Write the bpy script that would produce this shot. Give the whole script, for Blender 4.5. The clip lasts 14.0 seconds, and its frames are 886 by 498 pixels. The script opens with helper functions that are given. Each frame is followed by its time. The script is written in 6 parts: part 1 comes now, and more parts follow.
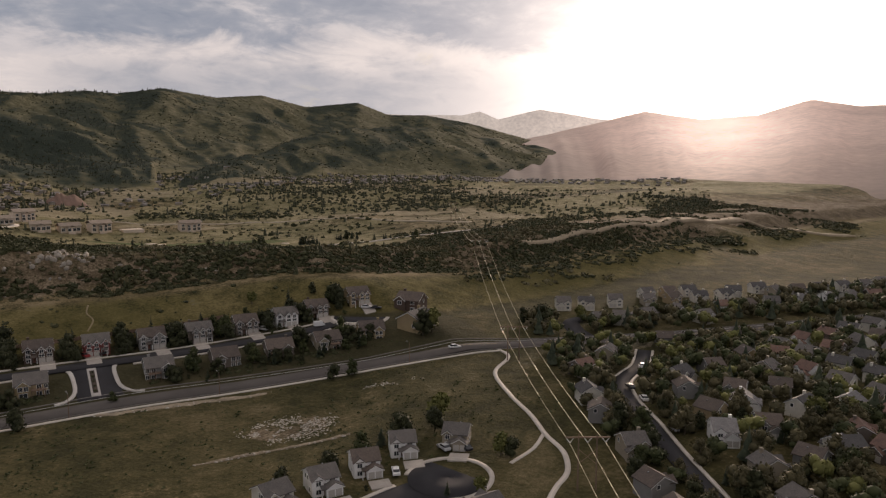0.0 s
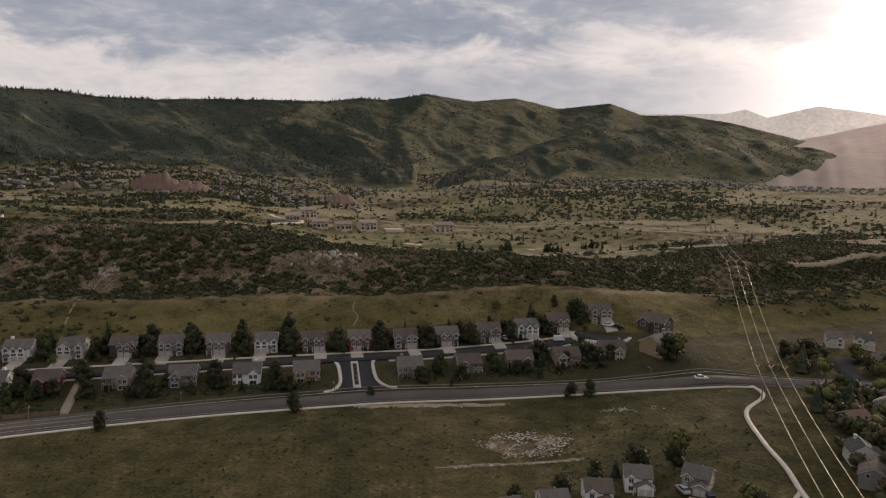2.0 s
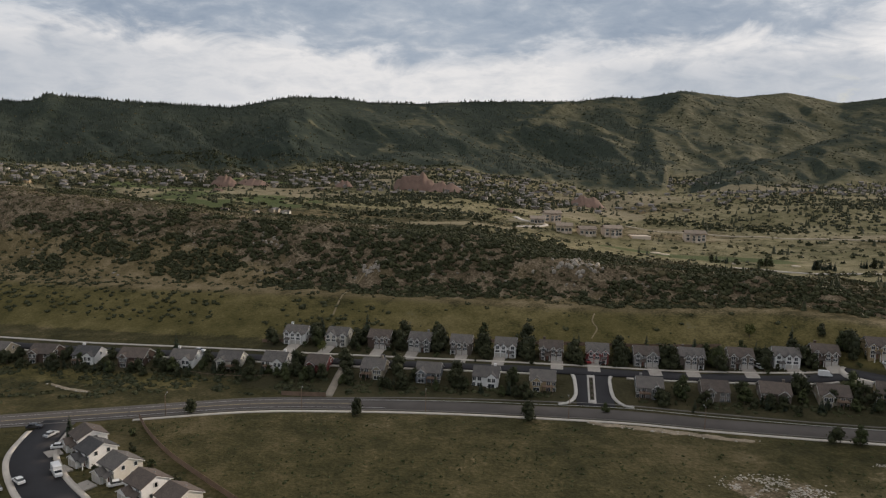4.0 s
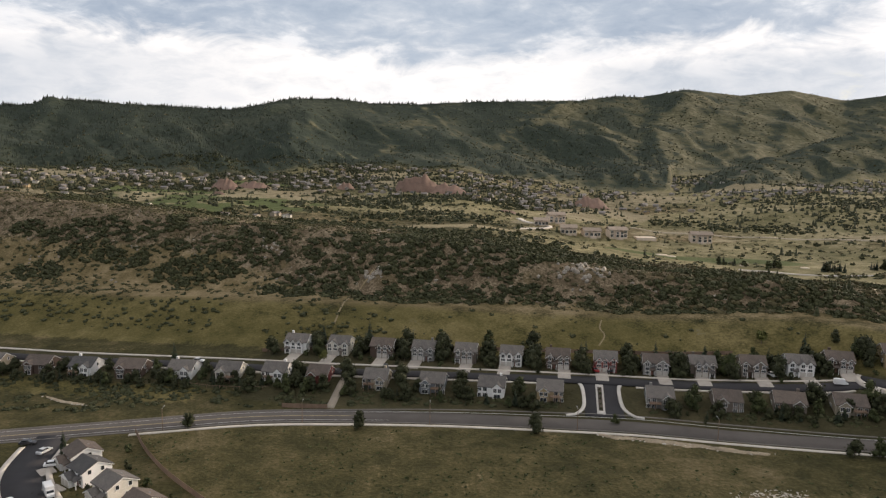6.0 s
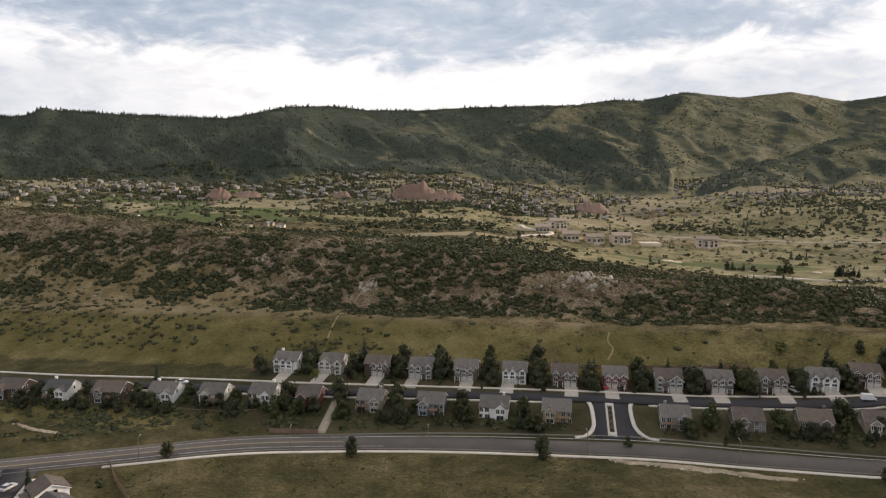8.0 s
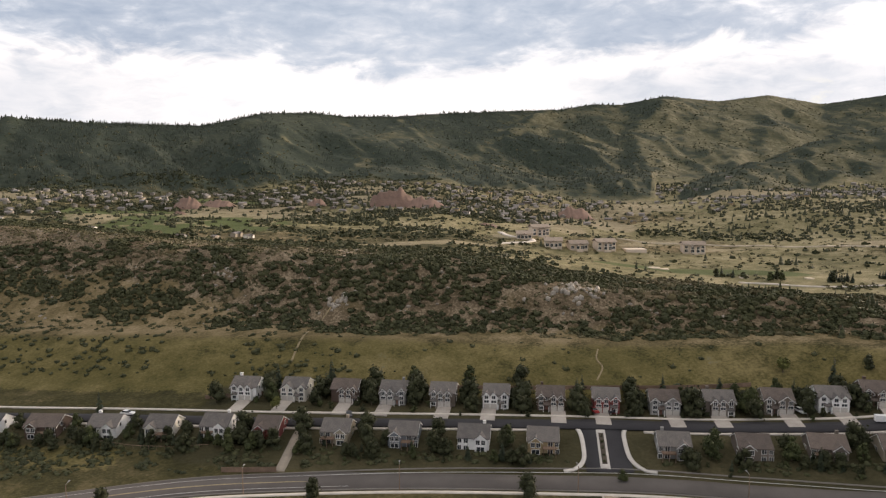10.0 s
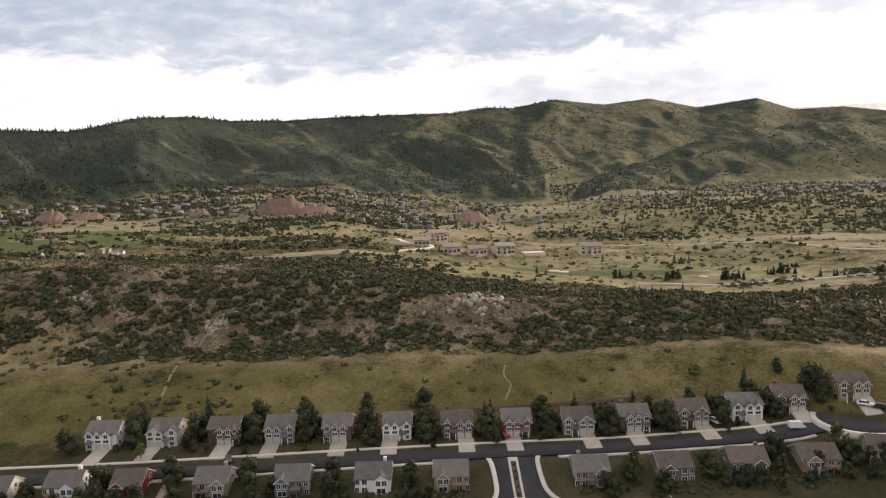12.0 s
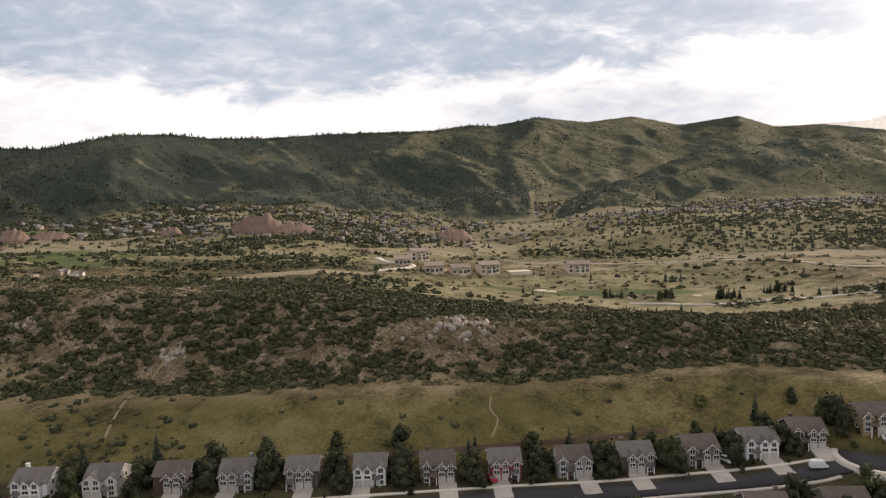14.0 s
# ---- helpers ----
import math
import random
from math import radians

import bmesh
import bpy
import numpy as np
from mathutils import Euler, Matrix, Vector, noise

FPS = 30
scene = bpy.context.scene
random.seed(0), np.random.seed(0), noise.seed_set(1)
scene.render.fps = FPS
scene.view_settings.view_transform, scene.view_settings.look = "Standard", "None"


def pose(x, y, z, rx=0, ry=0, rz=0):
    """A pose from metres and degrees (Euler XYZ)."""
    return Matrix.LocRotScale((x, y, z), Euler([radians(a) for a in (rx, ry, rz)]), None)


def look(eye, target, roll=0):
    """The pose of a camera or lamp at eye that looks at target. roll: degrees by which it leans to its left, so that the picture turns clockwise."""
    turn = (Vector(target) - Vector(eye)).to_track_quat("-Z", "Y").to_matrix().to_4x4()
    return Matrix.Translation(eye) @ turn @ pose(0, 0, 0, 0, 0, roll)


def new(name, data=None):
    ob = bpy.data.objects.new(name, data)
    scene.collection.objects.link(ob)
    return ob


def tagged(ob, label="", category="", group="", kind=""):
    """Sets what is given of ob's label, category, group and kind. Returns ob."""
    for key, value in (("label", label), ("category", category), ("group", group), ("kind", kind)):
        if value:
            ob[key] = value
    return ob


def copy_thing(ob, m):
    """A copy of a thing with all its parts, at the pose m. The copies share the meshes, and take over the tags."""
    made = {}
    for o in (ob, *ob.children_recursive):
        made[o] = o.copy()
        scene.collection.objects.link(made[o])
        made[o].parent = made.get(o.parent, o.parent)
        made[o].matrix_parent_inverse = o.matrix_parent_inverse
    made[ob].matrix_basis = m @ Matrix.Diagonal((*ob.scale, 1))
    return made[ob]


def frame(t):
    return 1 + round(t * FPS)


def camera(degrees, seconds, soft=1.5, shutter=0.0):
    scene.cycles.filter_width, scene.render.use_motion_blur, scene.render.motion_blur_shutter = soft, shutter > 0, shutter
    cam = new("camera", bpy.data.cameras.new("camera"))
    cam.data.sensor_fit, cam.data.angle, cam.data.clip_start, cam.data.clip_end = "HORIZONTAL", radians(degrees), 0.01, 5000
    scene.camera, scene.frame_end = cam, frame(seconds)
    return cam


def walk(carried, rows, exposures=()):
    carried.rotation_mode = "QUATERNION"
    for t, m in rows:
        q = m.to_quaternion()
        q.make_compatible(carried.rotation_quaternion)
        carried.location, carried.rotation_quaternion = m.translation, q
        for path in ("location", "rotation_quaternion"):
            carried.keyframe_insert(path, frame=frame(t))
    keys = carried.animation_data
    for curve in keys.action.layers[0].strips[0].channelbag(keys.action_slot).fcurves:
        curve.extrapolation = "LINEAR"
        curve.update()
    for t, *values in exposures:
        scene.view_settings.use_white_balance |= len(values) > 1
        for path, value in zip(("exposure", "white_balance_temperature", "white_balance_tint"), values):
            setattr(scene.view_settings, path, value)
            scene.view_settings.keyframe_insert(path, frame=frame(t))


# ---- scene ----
# ---------------------------------------------------------------- camera and its path
cam = camera(64.87, 14.0, 1.25)
ROWS = [  # seconds, x, y, z, turn to the left from +y, pitch, lean
    (0, -0.27, -17.44, 76.83, -40.197, -6.421, 0.207),
    (0.5, -0.40, -17.29, 78.53, -40.244, -6.459, 0.156),
    (1, -2.01, -16.36, 79.89, -39.406, -6.432, 0.372),
    (1.5, -2.55, -16.96, 81.66, -23.414, -6.584, 0.959),
    (2, -0.70, -17.98, 83.40, -20.194, -6.667, 0.974),
    (2.5, -3.66, -17.02, 84.82, -18.329, -6.708, 1.167),
    (2.6, -3.20, -17.37, 85.28, -15.30, -6.80, 1.29),
    (2.7, -2.74, -17.73, 85.73, -10.10, -6.90, 1.42),
    (2.8, -2.29, -18.08, 86.19, -4.90, -6.99, 1.55),
    (2.9, -1.83, -18.44, 86.64, -2.80, -7.09, 1.68),
    (3, -1.37, -18.79, 87.10, -1.404, -7.182, 1.805),
    (3.2, -0.02, -18.96, 87.46, -0.586, -7.145, 1.656),
    (5.5, -0.93, -14.10, 90.14, -0.059, -7.339, 1.124),
    (6, -0.72, -11.52, 90.20, -0.034, -7.223, 0.932),
    (6.5, -0.66, -8.20, 90.18, -0.024, -7.103, 0.818),
    (7, -0.33, -4.17, 89.96, -0.009, -6.937, 0.539),
    (7.5, -0.00, 0.00, 90.00, 0.003, -6.846, 0.384),
    (8, 0.38, 4.87, 89.74, -0.009, -6.683, 0.153),
    (10.3, 3.59, 30.97, 89.06, -2.292, -6.130, -0.709),
    (10.5, 3.40, 32.78, 89.23, -3.036, -6.128, -0.751),
    (11, 4.40, 38.42, 89.27, -3.876, -6.035, -0.902),
    (11.5, 5.92, 45.09, 88.98, -7.760, -5.989, -1.266),
    (12, 6.60, 51.68, 89.26, -9.955, -5.934, -1.388),
    (12.5, 7.81, 57.45, 89.10, -10.599, -5.812, -1.425),
    (13, 9.14, 62.58, 89.42, -10.984, -4.802, -1.536),
    (13.5, 10.56, 68.85, 89.31, -11.281, -2.451, -1.504),
    (14, 12.18, 73.93, 87.18, -11.312, -4.432, -1.554),
]
EXPOSURES = [(0, -0.45, 6950, 21), (1.5, -0.52, 6750, 18), (2.5, -0.30, 6850, 20), (3.0, -0.38, 6350, 12), (5.5, 0.19, 6550, 13), (8, 0.34, 6650, 14), (10.3, 0.44, 6750, 16), (12.5, 0.53, 6800, 17), (14, 0.36, 6750, 16)]
walk(cam, [(t, pose(x, y, z, 90 + pitch, 0, turn) @ pose(0, 0, 0, 0, 0, lean)) for t, x, y, z, turn, pitch, lean in ROWS], EXPOSURES)

# ---------------------------------------------------------------- sky and sun
SUN_AZ, SUN_EL, GLOW_EL = 62.0, 9.5, 5.0          # degrees to the right of +y, and up


def direction(az, el):
    a, e = radians(az), radians(el)
    return Vector((math.sin(a) * math.cos(e), math.cos(a) * math.cos(e), math.sin(e)))


class Nodes:
    """Short forms for building a node tree."""

    def __init__(self, tree):
        self.tree = tree
        tree.nodes.clear()

    def add(self, kind, ins=None, op="", blend=""):
        n = self.tree.nodes.new(kind)
        if op:
            n.operation = op
        if blend:
            n.data_type, n.blend_type = "RGBA", blend
        for k, v in (ins or {}).items():
            self.put(n.inputs[k], v)
        return n

    def put(self, socket, v):
        if isinstance(v, bpy.types.NodeSocket):
            self.tree.links.new(v, socket)
        else:
            socket.default_value = v

    def math(self, op, a, b=0.0, c=0.0, clamp=False):
        n = self.add("ShaderNodeMath", {0: a, 1: b, 2: c}, op)
        n.use_clamp = clamp
        return n.outputs[0]

    def mix(self, fac, a, b, blend="MIX"):
        n = self.add("ShaderNodeMix", blend=blend)
        self.put(n.inputs[0], fac)
        self.put(n.inputs[6], a)
        self.put(n.inputs[7], b)
        return n.outputs[2]

    def ramp(self, fac, stops):
        n = self.add("ShaderNodeValToRGB", {0: fac})
        e = n.color_ramp.elements
        while len(e) < len(stops):
            e.new(0.5)
        for el, (p, c) in zip(e, stops):
            el.position, el.color = p, (*c, 1) if len(c) == 3 else c
        return n.outputs[0]

    def noise(self, vec, scale, detail=4.0, rough=0.55, dist=0.0):
        n = self.add("ShaderNodeTexNoise", {"Scale": scale, "Detail": detail, "Roughness": rough, "Distortion": dist})
        if vec is not None:
            self.put(n.inputs["Vector"], vec)
        return n.outputs[0]

    def span(self, v, a, b, c=0.0, d=1.0):
        return self.add("ShaderNodeMapRange", {0: v, 1: a, 2: b, 3: c, 4: d}).outputs[0]


def make_sky():
    """Broken overcast: a blue-grey deck with a ragged lower edge over a cream band, and the low sun behind it."""
    world = bpy.data.worlds.new("sky")
    scene.world = world
    world.use_nodes = True
    k = Nodes(world.node_tree)
    d = k.add("ShaderNodeTexCoord").outputs["Generated"]
    xyz = k.add("ShaderNodeSeparateXYZ", {0: d})
    up = k.math("MAXIMUM", xyz.outputs[2], 0.0)
    az = k.math("MULTIPLY", k.math("ARCTAN2", xyz.outputs[0], xyz.outputs[1]), 57.2958)
    el = k.math("MULTIPLY", k.math("ARCSINE", up), 57.2958)
    low = k.add("ShaderNodeCombineXYZ", {0: k.math("MULTIPLY", az, 0.14), 1: k.math("MULTIPLY", el, 0.36), 2: 0.0}).outputs[0]
    lift = k.math("ADD", up, 0.13)
    plane = k.add("ShaderNodeCombineXYZ", {0: k.math("DIVIDE", xyz.outputs[0], lift), 1: k.math("DIVIDE", xyz.outputs[1], lift), 2: 0.0}).outputs[0]
    billow, wisp, tatter = k.noise(low, 1.0, 7, 0.58, 0.5), k.noise(low, 2.6, 6, 0.6, 0.4), k.noise(low, 0.75, 8, 0.62, 0.7)
    over = k.noise(plane, 0.9, 6, 0.58, 0.4)
    body = k.math("ADD", k.math("MULTIPLY", billow, 0.6), k.math("MULTIPLY", wisp, 0.4))
    # lower edge of the deck, in degrees of elevation along the horizon
    bearing = k.span(az, -60.0, 80.0)
    place = lambda a: (a + 60) / 140
    edge = k.ramp(bearing, [(place(a), (e / 20,) * 3) for a, e in ((-50, 9.8), (-32, 9.0), (-22, 8.8), (-15, 8.4), (-8, 8.0), (0, 7.6), (6, 7.7), (11, 8.6), (16, 9.5), (22, 9.4), (26, 9.1), (28.5, 9.8), (32, 10.1), (36, 9.9), (41, 9.2), (48, 9.4), (62, 12.0))])
    height = k.math("SUBTRACT", el, k.math("MULTIPLY", edge, 20.0))
    height = k.math("ADD", height, k.span(tatter, 0.3, 0.7, -1.5, 1.5))
    deck = k.span(height, -0.6, 0.8)
    depth = k.ramp(bearing, [(place(a), (v,) * 3) for a, v in ((-45, 0.8), (-25, 0.75), (-12, 0.5), (0, 0.38), (10, 0.5), (22, 0.62), (32, 0.5), (42, 0.6), (60, 0.4))])
    pale = k.ramp(k.math("ADD", body, k.span(height, 0.5, 4.0, 0.06, -0.01)), [(0.38, (0.42, 0.495, 0.57)), (0.49, (0.51, 0.575, 0.64)), (0.58, (0.60, 0.645, 0.685)), (0.67, (0.80, 0.81, 0.815))])
    dark = k.ramp(k.math("ADD", body, k.span(height, 0.5, 4.0, 0.05, 0.0)), [(0.40, (0.245, 0.315, 0.415)), (0.52, (0.315, 0.385, 0.475)), (0.60, (0.47, 0.53, 0.60)), (0.68, (0.74, 0.77, 0.79))])
    deck_colour = k.mix(depth, pale, dark)
    cream = k.ramp(body, [(0.34, (0.68, 0.70, 0.72)), (0.44, (0.83, 0.83, 0.82)), (0.53, (0.93, 0.915, 0.885)), (0.64, (0.80, 0.805, 0.805))])
    bank = k.math("MULTIPLY", k.ramp(bearing, [(place(a), (v,) * 3) for a, v in ((-34, 0.9), (-24, 0.6), (-12, 0.1), (9, 0.0), (15, 0.9), (34, 0.95), (44, 0.5), (52, 0.0))]), k.span(k.math("ADD", el, k.span(billow, 0.3, 0.7, -1.2, 1.2)), 8.9, 7.0))
    cream = k.mix(bank, cream, k.ramp(wisp, [(0.35, (0.47, 0.525, 0.585)), (0.65, (0.60, 0.635, 0.67))]))
    cloud = k.mix(deck, cream, deck_colour)
    # the overcast brightens towards the zenith
    aloft = k.ramp(over, [(0.36, (0.78, 0.80, 0.82)), (0.45, (0.50, 0.57, 0.65)), (0.55, (0.33, 0.41, 0.50)), (0.66, (0.50, 0.55, 0.61))])
    zenith = k.ramp(over, [(0.36, (0.86, 0.84, 0.81)), (0.66, (0.62, 0.605, 0.585))])
    cloud = k.mix(k.span(up, 0.26, 0.36), cloud, k.mix(k.span(up, 0.36, 0.8), aloft, zenith))
    air = k.add("ShaderNodeTexSky")
    air.sky_type, air.sun_disc, air.sun_elevation, air.sun_rotation = "NISHITA", False, radians(SUN_EL), radians(SUN_AZ)
    sky = k.mix(1.0, air.outputs[0], (0.1, 0.1, 0.1, 1), "MULTIPLY")
    colour = k.mix(k.span(tatter, 0.24, 0.36, 0.45, 1.0), sky, cloud)
    # brighter towards the sun, whose disc touches the ridge
    dot = k.math("MAXIMUM", k.add("ShaderNodeVectorMath", {0: d, 1: direction(SUN_AZ, GLOW_EL)}, "DOT_PRODUCT").outputs["Value"], 0.0)
    wide, tight, core = k.math("POWER", dot, 13.0), k.math("POWER", dot, 45.0), k.math("POWER", dot, 500.0)
    light = [k.math("ADD", k.math("MULTIPLY", wide, a), k.math("ADD", k.math("MULTIPLY", tight, b), k.math("MULTIPLY", core, c))) for a, b, c in ((0.52, 2.6, 8.0), (0.46, 2.3, 7.0), (0.385, 1.9, 5.5))]
    colour = k.mix(1.0, colour, k.add("ShaderNodeCombineXYZ", {0: light[0], 1: light[1], 2: light[2]}).outputs[0], "ADD")
    bg = k.add("ShaderNodeBackground", {0: colour, 1: 1.0})
    k.add("ShaderNodeOutputWorld", {0: bg.outputs[0]})


make_sky()
sun_data = bpy.data.lights.new("sun", "SUN")
sun_data.energy, sun_data.angle, sun_data.color = 4.0, radians(10), (1.0, 0.84, 0.66)
sun_lamp = new("sun", sun_data)
sun_lamp.matrix_world = look(direction(SUN_AZ, SUN_EL) * 900, (0, 0, 0))

# ---------------------------------------------------------------- materials
MATS = {}


def material(name, build):
    if name not in MATS:
        m = bpy.data.materials.new(name)
        m.use_nodes = True
        k = Nodes(m.node_tree)
        shader = k.add("ShaderNodeBsdfPrincipled")
        k.add("ShaderNodeOutputMaterial", {0: shader.outputs[0]})
        build(k, shader)
        MATS[name] = m
    return MATS[name]


def position(k):
    return k.add("ShaderNodeNewGeometry").outputs["Position"]


def local(k):
    return k.add("ShaderNodeTexCoord").outputs["Object"]


def bumped(k, shader, height, strength, distance=0.1):
    k.put(shader.inputs["Normal"], k.add("ShaderNodeBump", {"Height": height, "Strength": strength, "Distance": distance}).outputs[0])


def shade(c, f):
    return tuple(min(1.0, v * f) for v in c)


def plain(name, colour, rough=0.8, grain=1.5, vary=0.25, metal=0.0, bump=0.15):
    """A surface with grain, soft stains and a little relief."""
    def build(k, sh):
        p = local(k)
        fine, broad = k.noise(p, grain * 6, 3), k.noise(p, grain * 0.35, 3)
        mixed = k.math("ADD", k.math("MULTIPLY", fine, 0.45), k.math("MULTIPLY", broad, 0.55))
        rnd = k.add("ShaderNodeObjectInfo").outputs["Random"]
        mixed = k.math("ADD", mixed, k.span(rnd, 0, 1, -0.08, 0.08))
        k.put(sh.inputs["Base Color"], k.ramp(mixed, [(0.3, shade(colour, 1 - vary)), (0.7, shade(colour, 1 + vary))]))
        sh.inputs["Roughness"].default_value = rough
        sh.inputs["Metallic"].default_value = metal
        bumped(k, sh, fine, bump, 0.03)
    return material(name, build)


def siding(name, colour):
    """Painted lap boards."""
    def build(k, sh):
        p = local(k)
        z = k.add("ShaderNodeSeparateXYZ", {0: p}).outputs[2]
        lap = k.math("FRACT", k.math("MULTIPLY", z, 5.0))
        stain = k.noise(p, 0.4, 4)
        grain = k.noise(p, 5.0, 3)
        v = k.math("ADD", k.math("MULTIPLY", stain, 0.6), k.math("MULTIPLY", grain, 0.4))
        col = k.ramp(v, [(0.3, shade(colour, 0.82)), (0.7, shade(colour, 1.08))])
        k.put(sh.inputs["Base Color"], k.mix(k.span(lap, 0.0, 0.12, 0.25, 0.0), col, (*shade(colour, 0.5), 1)))
        sh.inputs["Roughness"].default_value = 0.75
        bumped(k, sh, lap, 0.5, 0.03)
    return material(name, build)


def shingle(name, colour):
    """Asphalt shingles in courses."""
    def build(k, sh):
        p = local(k)
        brick = k.add("ShaderNodeTexBrick", {"Vector": p, "Scale": 2.2, "Mortar Size": 0.012, "Color1": (*shade(colour, 0.8), 1), "Color2": (*shade(colour, 1.2), 1), "Mortar": (*shade(colour, 0.6), 1)})
        stain = k.noise(p, 0.35, 4)
        rnd = k.add("ShaderNodeObjectInfo").outputs["Random"]
        v = k.math("ADD", stain, k.span(rnd, 0, 1, -0.15, 0.15))
        k.put(sh.inputs["Base Color"], k.mix(1.0, brick.outputs[0], k.ramp(v, [(0.3, (0.75, 0.75, 0.75)), (0.7, (1.15, 1.12, 1.08))]), "MULTIPLY"))
        sh.inputs["Roughness"].default_value = 0.85
        bumped(k, sh, k.noise(p, 14, 2), 0.3, 0.02)
    return material(name, build)


def leaves(name, dark, light, scale=0.5):
    def build(k, sh):
        p = position(k)
        isle = k.add("ShaderNodeNewGeometry").outputs["Random Per Island"]
        rnd = k.add("ShaderNodeObjectInfo").outputs["Random"]
        n = k.noise(p, scale, 3)
        v = k.math("ADD", k.math("MULTIPLY", n, 0.6), k.math("ADD", k.math("MULTIPLY", isle, 0.3), k.math("MULTIPLY", rnd, 0.15)))
        k.put(sh.inputs["Base Color"], k.ramp(v, [(0.25, dark), (0.75, light)]))
        sh.inputs["Roughness"].default_value = 0.75
        sh.inputs["Specular IOR Level"].default_value = 0.25
    return material(name, build)


def asphalt(name, base):
    def build(k, sh):
        p = position(k)
        grit, patch = k.noise(p, 6, 3), k.noise(p, 0.12, 5)
        v = k.math("ADD", k.math("MULTIPLY", grit, 0.4), k.math("MULTIPLY", patch, 0.6))
        k.put(sh.inputs["Base Color"], k.ramp(v, [(0.3, shade(base, 0.8)), (0.7, shade(base, 1.25))]))
        sh.inputs["Roughness"].default_value = 0.92
        sh.inputs["Specular IOR Level"].default_value = 0.2
        bumped(k, sh, grit, 0.2, 0.02)
    return material(name, build)


def ground_material():
    """Meadow, brushland, bare rock, soil, lawn and woods, weighted by the attributes of the sheet."""
    def build(k, sh):
        p = position(k)

        def weight(name):
            n = k.add("ShaderNodeAttribute")
            n.attribute_name = name
            return n.outputs["Fac"]
        n1, n2, n3, n4 = k.noise(p, 0.018, 6, 0.6), k.noise(p, 0.11, 5, 0.6), k.noise(p, 0.9, 4, 0.65), k.noise(p, 0.0045, 5)
        n5 = k.noise(p, 0.035, 5, 0.65)
        v = k.math("ADD", k.math("MULTIPLY", n1, 0.36), k.math("ADD", k.math("MULTIPLY", n2, 0.36), k.math("MULTIPLY", n3, 0.28)))
        grass = k.ramp(v, [(0.38, (0.026, 0.026, 0.011)), (0.46, (0.047, 0.044, 0.018)), (0.53, (0.078, 0.067, 0.029)), (0.63, (0.150, 0.120, 0.066))])
        dry = k.ramp(v, [(0.39, (0.075, 0.062, 0.028)), (0.5, (0.150, 0.118, 0.060)), (0.61, (0.28, 0.218, 0.130))])
        rock = k.ramp(k.math("ADD", k.math("MULTIPLY", n3, 0.6), k.math("MULTIPLY", n2, 0.4)), [(0.36, (0.060, 0.046, 0.028)), (0.5, (0.130, 0.100, 0.064)), (0.62, (0.28, 0.225, 0.155))])
        lawn = k.ramp(v, [(0.39, (0.066, 0.060, 0.021)), (0.5, (0.112, 0.096, 0.036)), (0.61, (0.185, 0.150, 0.068))])
        wood = k.ramp(k.math("ADD", k.math("MULTIPLY", n2, 0.5), k.math("MULTIPLY", n4, 0.5)), [(0.36, (0.020, 0.030, 0.022)), (0.52, (0.038, 0.048, 0.034)), (0.66, (0.075, 0.081, 0.056))])
        green = k.ramp(v, [(0.38, (0.056, 0.074, 0.026)), (0.62, (0.112, 0.130, 0.050))])
        yard = k.ramp(v, [(0.35, (0.030, 0.030, 0.015)), (0.5, (0.055, 0.050, 0.026)), (0.65, (0.095, 0.080, 0.045))])
        soil = k.ramp(v, [(0.36, (0.165, 0.138, 0.080)), (0.64, (0.32, 0.272, 0.175))])
        slope = k.ramp(k.math("ADD", k.math("MULTIPLY", n2, 0.45), k.math("ADD", k.math("MULTIPLY", n3, 0.3), k.math("MULTIPLY", n1, 0.25))), [(0.40, (0.072, 0.073, 0.041)), (0.5, (0.120, 0.113, 0.066)), (0.60, (0.215, 0.190, 0.122))])
        steppe = k.ramp(v, [(0.39, (0.095, 0.090, 0.042)), (0.5, (0.185, 0.164, 0.084)), (0.61, (0.33, 0.28, 0.17))])
        col = grass
        for name, c in (("dry", dry), ("lawn", lawn), ("steppe", steppe), ("green", green), ("slope", slope), ("wood", wood), ("soil", soil), ("rock", rock), ("yard", yard)):
            w = k.math("ADD", weight(name), k.math("MULTIPLY", k.math("SUBTRACT", n3, 0.5), 0.9))
            if name in ("wood", "slope"):
                w = k.math("ADD", w, k.math("MULTIPLY", k.math("SUBTRACT", n5, 0.5), 1.3))
            edge = k.span(k.math("ADD", w, k.math("MULTIPLY", k.math("SUBTRACT", n2, 0.5), 1.0)), 0.32, 0.68)
            col = k.mix(edge, col, c)
        k.put(sh.inputs["Base Color"], col)
        sh.inputs["Roughness"].default_value = 0.95
        sh.inputs["Specular IOR Level"].default_value = 0.1
        bumped(k, sh, k.math("ADD", n3, k.math("MULTIPLY", n2, 3.0)), 0.5, 0.8)
    return material("ground", build)


CONCRETE = plain("concrete", (0.50, 0.455, 0.40), 0.85, 0.8, 0.22)
DRIVE = plain("driveway_concrete", (0.37, 0.335, 0.295), 0.88, 0.7, 0.28)
GUTTER = plain("gutter", (0.17, 0.155, 0.14), 0.9, 0.8, 0.2)
KERB = plain("kerb", (0.50, 0.47, 0.43), 0.85, 0.8, 0.18)
ROAD = asphalt("asphalt_old", (0.105, 0.094, 0.086))
STREET = asphalt("asphalt_new", (0.040, 0.039, 0.042))
PAINT_W = plain("paint_white", (0.62, 0.61, 0.58), 0.7, 2.0, 0.25)
PAINT_Y = plain("paint_yellow", (0.40, 0.32, 0.16), 0.7, 2.0, 0.25)
